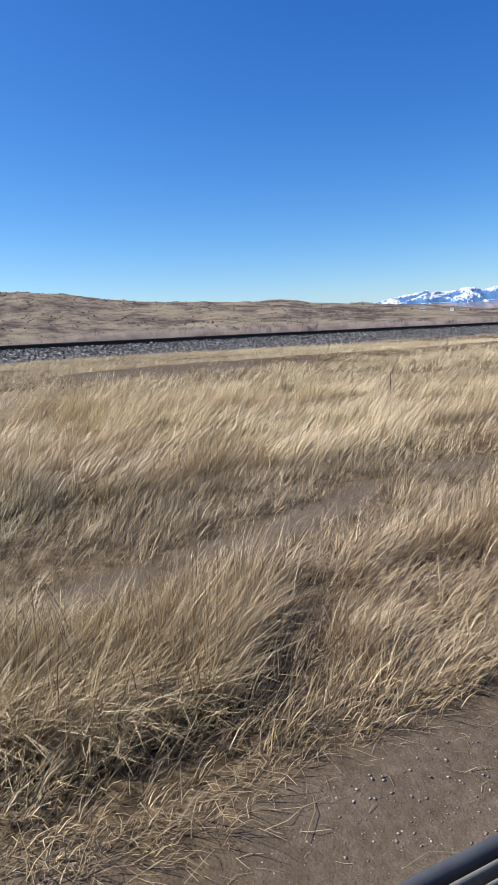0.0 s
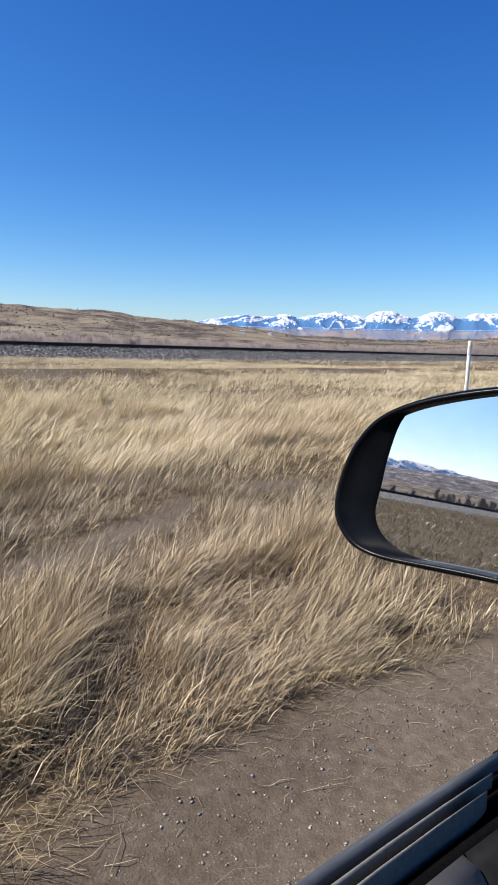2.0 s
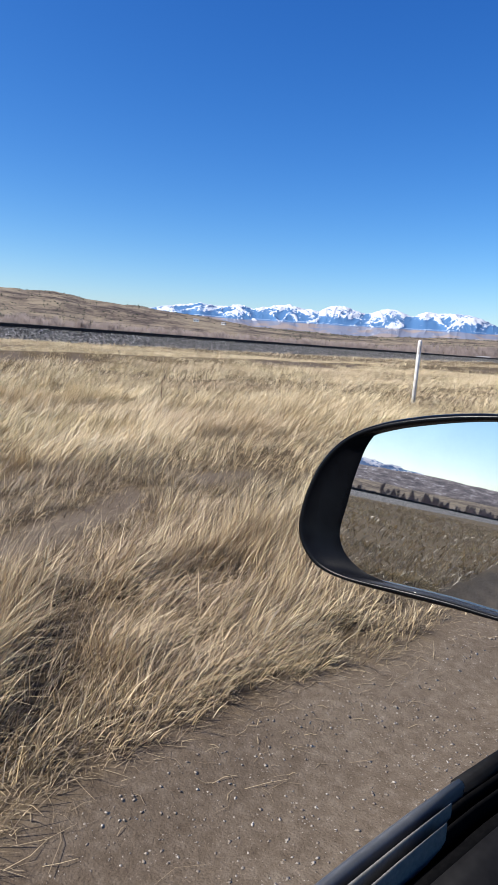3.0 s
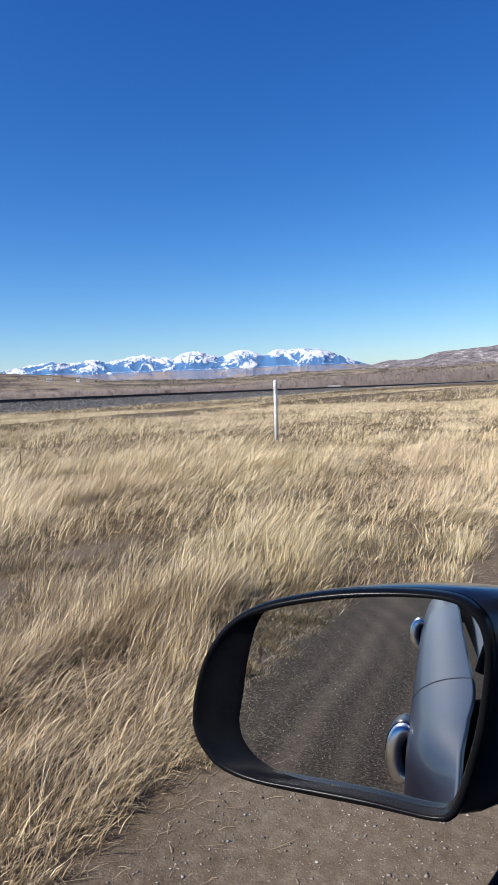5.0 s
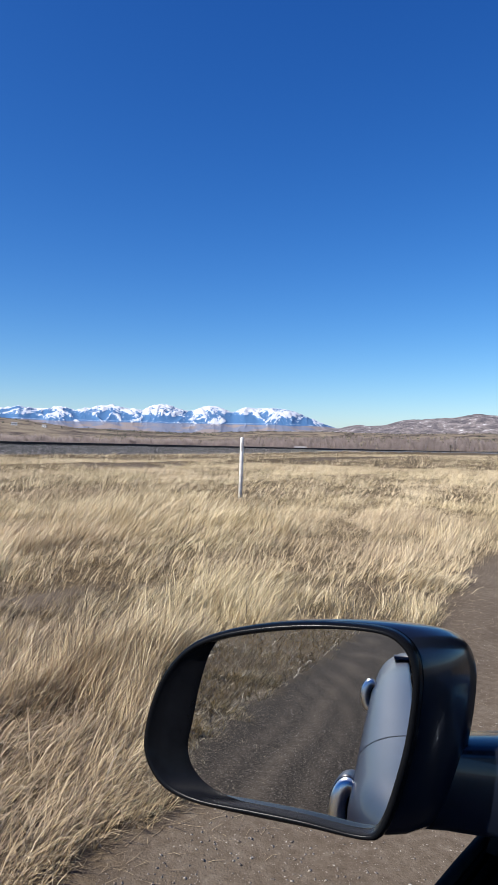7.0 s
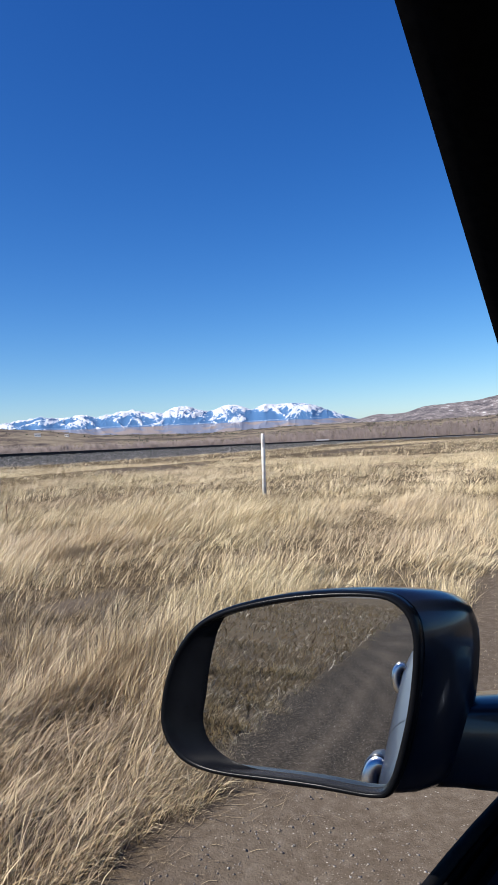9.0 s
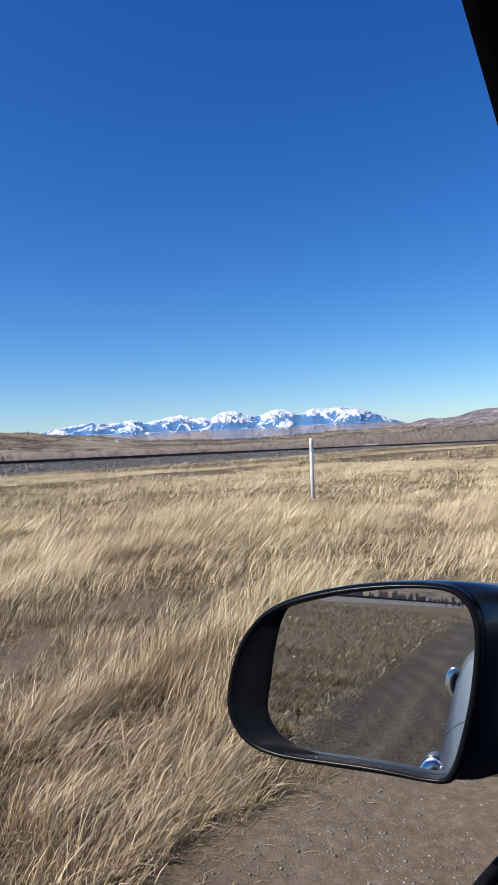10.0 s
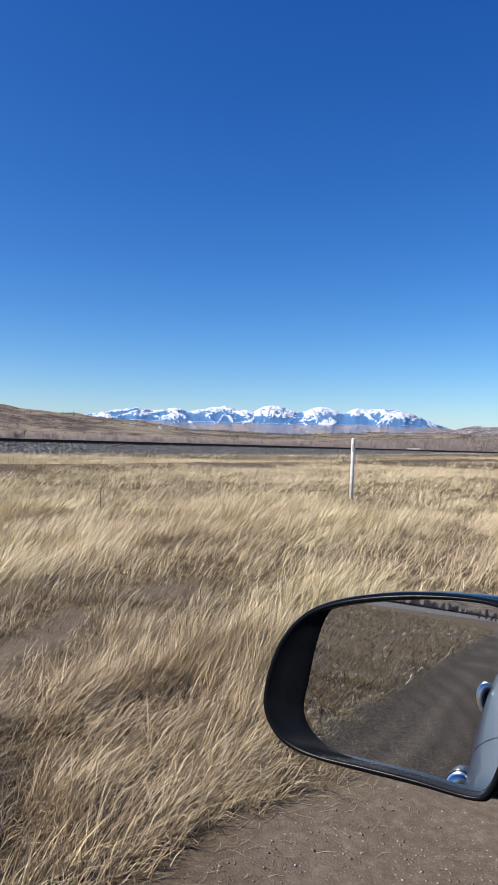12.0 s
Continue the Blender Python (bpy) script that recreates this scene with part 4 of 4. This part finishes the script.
def build_car():
    wing = flank("front_wing", 0.62, 1.55, car, PAINT)
    front = flank("front_door", -0.52, 0.612, car, PAINT)
    rear = flank("rear_door", -1.50, -0.528, car, PAINT)
    flank("rear_quarter", -2.6, -1.508, car, PAINT)
    door_handle(front, -0.40, 0.805)
    door_handle(rear, -1.38, 0.875)
    # belt line of the open window
    y0, y1 = 0.0, 0.60
    def strip(nm, off, w, h, low, mat, y_end, label="", steps=8, taper=1.0, y_start=0.0):
        bm = bmesh.new()
        rings = []
        for f in np.linspace(0, 1, steps):
            y = y_start + (y_end - y_start) * f
            ww = w * (1 + (taper - 1) * f)
            x0, zc = edge(y) + off, SILL_Z - low
            rings.append([(x0 + ww / 2 + ww / 2 * math.copysign(abs(math.cos(a)) ** 0.7, math.cos(a)), y, zc + h / 2 * math.copysign(abs(math.sin(a)) ** 0.7, math.sin(a)))
                          for a in np.linspace(0, math.tau, 14, endpoint=False)])
        loft(bm, rings)
        return part(nm, bm, mat, car, label)
    strip("belt_moulding", 0.0, 0.0088, 0.026, 0.019, TRIM_GREY, 0.347, "dark grey moulding along the window sill")
    strip("front_moulding", -0.0016, 0.0106, 0.0262, 0.0192, RUBBER, y1 + 0.1, y_start=0.345)
    strip("glass_slot", 0.0086, 0.0045, 0.02, 0.022, FLOCK, y1)
    strip("outer_seal", 0.0116, 0.0052, 0.018, 0.0160, SEAL, 0.325, "pale felt seal of the window slot", taper=0.3)
    strip("inner_slot", 0.0160, 0.0035, 0.02, 0.0235, FLOCK, y1)
    strip("inner_seal", 0.0186, 0.0048, 0.018, 0.0168, SEAL, 0.31, "pale felt seal of the window slot", taper=0.25)
    strip("inner_rail", 0.0228, 0.0105, 0.016, 0.0275, FLOCK, y1)
    # inside trim of the door
    # front stretch coloured black to paint the shade beyond the sunlit part
    for nm, ya, yb, mt_, lab in (("door_trim", y0, 0.272, PANEL_GREY, "grey plastic inner door trim"), ("shaded_trim", 0.274, y1, RUBBER, "front of the inner door trim, coloured black for its shade")):
        bm = bmesh.new()
        rings = []
        for y in np.linspace(ya, yb, 6):
            x0 = edge(y) + 0.031
            rings.append([(x0, y, SILL_Z - 0.020), (x0 + 0.010, y, SILL_Z - 0.021), (x0 + 0.035, y, SILL_Z - 0.045), (x0 + 0.05, y, SILL_Z - 0.2), (x0 + 0.05, y, 0.35), (x0 + 0.004, y, 0.35)])
        loft(bm, rings)
        part(nm, bm, mt_, car, lab)
    # black corner piece that carries the mirror
    bm = bmesh.new()
    prof = [(0.585, SILL_Z - 0.012), (0.60, 0.96), (0.62, 1.03), (0.65, 1.08), (0.70, 1.09), (0.80, 1.06), (0.80, SILL_Z - 0.012)]
    rings = [[(SILL_X + 0.004 + dx + 0.30 * max(0.0, z - SILL_Z), y, z) for y, z in prof] for dx in (0.0, 0.05)]
    loft(bm, rings)
    part("mirror_mount", bm, RUBBER, car, "", smooth=False)
    # pillar beside the windscreen, roof and the far side
    e0, e1 = Vector((-0.0955, 0.307, 1.2528)), Vector((0.0273, -0.2585, 1.4118))
    d = (e1 - e0).normalized()
    bm = bmesh.new()
    rings = []
    for k in (-0.75, -0.4, -0.1, 0.15, 0.4, 0.62):
        p = e0 + d * (k + 0.0)
        rings.append([p, p + Vector((0.004, 0, 0.012)), p + Vector((0.03, 0.0, 0.05)), p + Vector((0.16, 0.02, 0.07)), p + Vector((0.17, 0.02, 0.02)), p + Vector((0.10, 0.0, -0.012)), p + Vector((0.012, 0, -0.006))])
    loft(bm, rings)
    part("windscreen_pillar", bm, FLOCK, car, "black windscreen pillar", smooth=True)
    bm = bmesh.new()
    rings = []
    for y, z in ((-0.25, 1.43), (-0.6, 1.50), (-1.2, 1.50), (-1.8, 1.42)):
        rings.append([(0.05, y, z), (0.3, y, z + 0.04), (0.65, y, z + 0.05), (1.0, y, z + 0.04), (1.25, y, z), (1.25, y, z - 0.03), (0.05, y, z - 0.03)])
    loft(bm, rings)
    part("roof", bm, PAINT, car)
    bar("door_post", [(-0.10, -0.56, 0.90), (-0.01, -0.60, 1.2), (0.08, -0.64, 1.48)], 0.05, 0.09, RUBBER, car)
    bm = bmesh.new()
    rings = [[(-0.132, y, 0.925), (0.055, y, top), (0.065, y, top), (-0.12, y, 0.925)] for y, top in ((-0.62, 1.47), (-1.2, 1.46), (-1.7, 1.36))]
    loft(bm, rings)
    part("rear_window", bm, GLASS, car, smooth=False)
    # bonnet, boot lid and wheels
    for nm, rows in (("bonnet", ((0.78, 0.875, 0.02), (1.1, 0.86, 0.03), (1.4, 0.81, 0.03), (1.53, 0.72, 0.02))),
                     ("boot_lid", ((-1.82, 0.97, 0.02), (-2.2, 0.955, 0.03), (-2.5, 0.90, 0.03), (-2.6, 0.80, 0.02)))):
        bm = bmesh.new()
        rings = []
        for y, z, crown in rows:
            rings.append([(-0.19 + 1.49 * u, y, z + crown * 4 * u * (1 - u)) for u in np.linspace(0, 1, 11)] +
                         [(-0.19 + 1.49 * u, y, z - 0.012 + crown * 4 * u * (1 - u)) for u in np.linspace(1, 0, 11)])
        loft(bm, rings)
        part(nm, bm, PAINT, car)
    for wx in (-0.03, 1.17):
        for wy in (1.12, -1.92):
            wheel = new("wheel")
            wheel.parent = car
            wheel.location = (wx, wy, float(land(wx, wy)) + 0.305)
            for nm, mat, prof in (("tyre", RUBBER, ((-0.09, 0.20), (-0.098, 0.27), (-0.08, 0.302), (0.0, 0.306), (0.08, 0.302), (0.098, 0.27), (0.09, 0.20))),
                                  ("rim", SILVER, ((-0.085, 0.198), (-0.07, 0.17), (-0.085, 0.04), (0.085, 0.04), (0.07, 0.17), (0.085, 0.198)))):
                bm = bmesh.new()
                loft(bm, [[(px, pr * math.cos(a), pr * math.sin(a)) for a in np.linspace(0, math.tau, 32, endpoint=False)] for px, pr in prof], cap=(nm == "rim"))
                part(nm, bm, mat, wheel)
    bm = bmesh.new()
    box(bm, (1.30, -2.5, 0.22), (1.40, 1.5, 0.95), 0.03)
    part("far_side", bm, PAINT, car)
    bm = bmesh.new()
    box(bm, (-0.12, -2.5, 0.20), (1.30, 1.5, 0.26), 0.02)
    part("car_floor", bm, RUBBER, car)


build_car()


# ---------- small far things ----------
WALL_WHITE = material("white_siding", [(0.66, 0.65, 0.62), (0.78, 0.77, 0.74)], 0.8, 0, 0.8)
ROOF_GREY = material("grey_roofing", [(0.20, 0.19, 0.19), (0.30, 0.29, 0.28)], 0.7, 0, 0.6)
DARK_WOOD = material("weathered_pole", [(0.05, 0.04, 0.035), (0.10, 0.08, 0.065)], 0.9, 0, 3)
RUST = material("rusty_steel", [(0.10, 0.045, 0.025), (0.18, 0.08, 0.04)], 0.85, 0.2, 30)


def on_land(az, d):
    x, y = -math.sin(radians(az)) * d, math.cos(radians(az)) * d
    return x, y, float(land(x, y))


def farm_building(az, d, length, depth, wall, roof, turn, label):
    x, y, z = on_land(az, d)
    house = tagged(new("farm_building"), label, "building", "farm buildings in the valley")
    house.location, house.rotation_euler = (x, y, z), (0, 0, radians(turn))
    bm = bmesh.new()
    box(bm, (-length / 2, -depth / 2, -1.0), (length / 2, depth / 2, wall), 0.03)
    part("wall", bm, WALL_WHITE, house, smooth=False)
    bm = bmesh.new()
    e = 0.4
    rings = [[(u, -depth / 2 - e, wall - 0.1), (u, 0, wall + roof), (u, depth / 2 + e, wall - 0.1), (u, depth / 2 + e, wall + 0.1), (u, 0, wall + roof + 0.25), (u, -depth / 2 - e, wall + 0.1)]
             for u in (-length / 2 - e, length / 2 + e)]
    loft(bm, rings)
    part("roof", bm, ROOF_GREY, house, "grey pitched roof", smooth=False)
    for k in (-0.25, 0.25):
        bm = bmesh.new()
        box(bm, (k * length - 0.6, -depth / 2 - 0.06, wall * 0.35), (k * length + 0.6, -depth / 2 + 0.02, wall * 0.35 + 1.3), 0.02)
        part("window", bm, GLASS, house, smooth=False)


farm_building(31.9, 520, 9, 6, 7.2, 1.2, 30, "tall white farm building standing in the river valley")
farm_building(55.5, 1240, 10, 7, 3.2, 2.0, 55, "small white farmhouse on the far hillside")
farm_building(53.2, 1280, 7, 6, 3.0, 1.8, 40, "small white farm shed on the far hillside")


def trackside_signal():
    s0, p0 = 262.0, TRACK_P - 2.6
    c = track_point(s0, p0, float(track_foot(s0)))
    sig = tagged(new("trackside_signal"), "dark signal post with a box beside the railway", "signal")
    sig.location = c
    bm = bmesh.new()
    rings = [[(r_ * math.cos(k * math.tau / 10), r_ * math.sin(k * math.tau / 10), h) for k in range(10)] for h, r_ in ((-0.8, 0.09), (3.4, 0.07), (3.5, 0.03))]
    loft(bm, rings)
    part("pole", bm, DARK_WOOD, sig)
    bm = bmesh.new()
    box(bm, (-0.32, -0.2, 2.3), (0.32, 0.2, 3.3), 0.04)
    part("signal_box", bm, DARK_WOOD, sig, "dark box on the pole")


trackside_signal()


def rusty_stake():
    x, y = -9.8, 6.1
    st = tagged(new("stake"), "thin rusty steel stake standing in dry grass", "stake")
    st.location = (x, y, float(land(x, y)))
    bm = bmesh.new()
    rings = [[(r_ * math.cos(k * math.tau / 8), r_ * math.sin(k * math.tau / 8), h) for k in range(8)] for h, r_ in ((-0.2, 0.006), (0.36, 0.006), (0.37, 0.003))]
    loft(bm, rings)
    part("rod", bm, RUST, st)


rusty_stake()
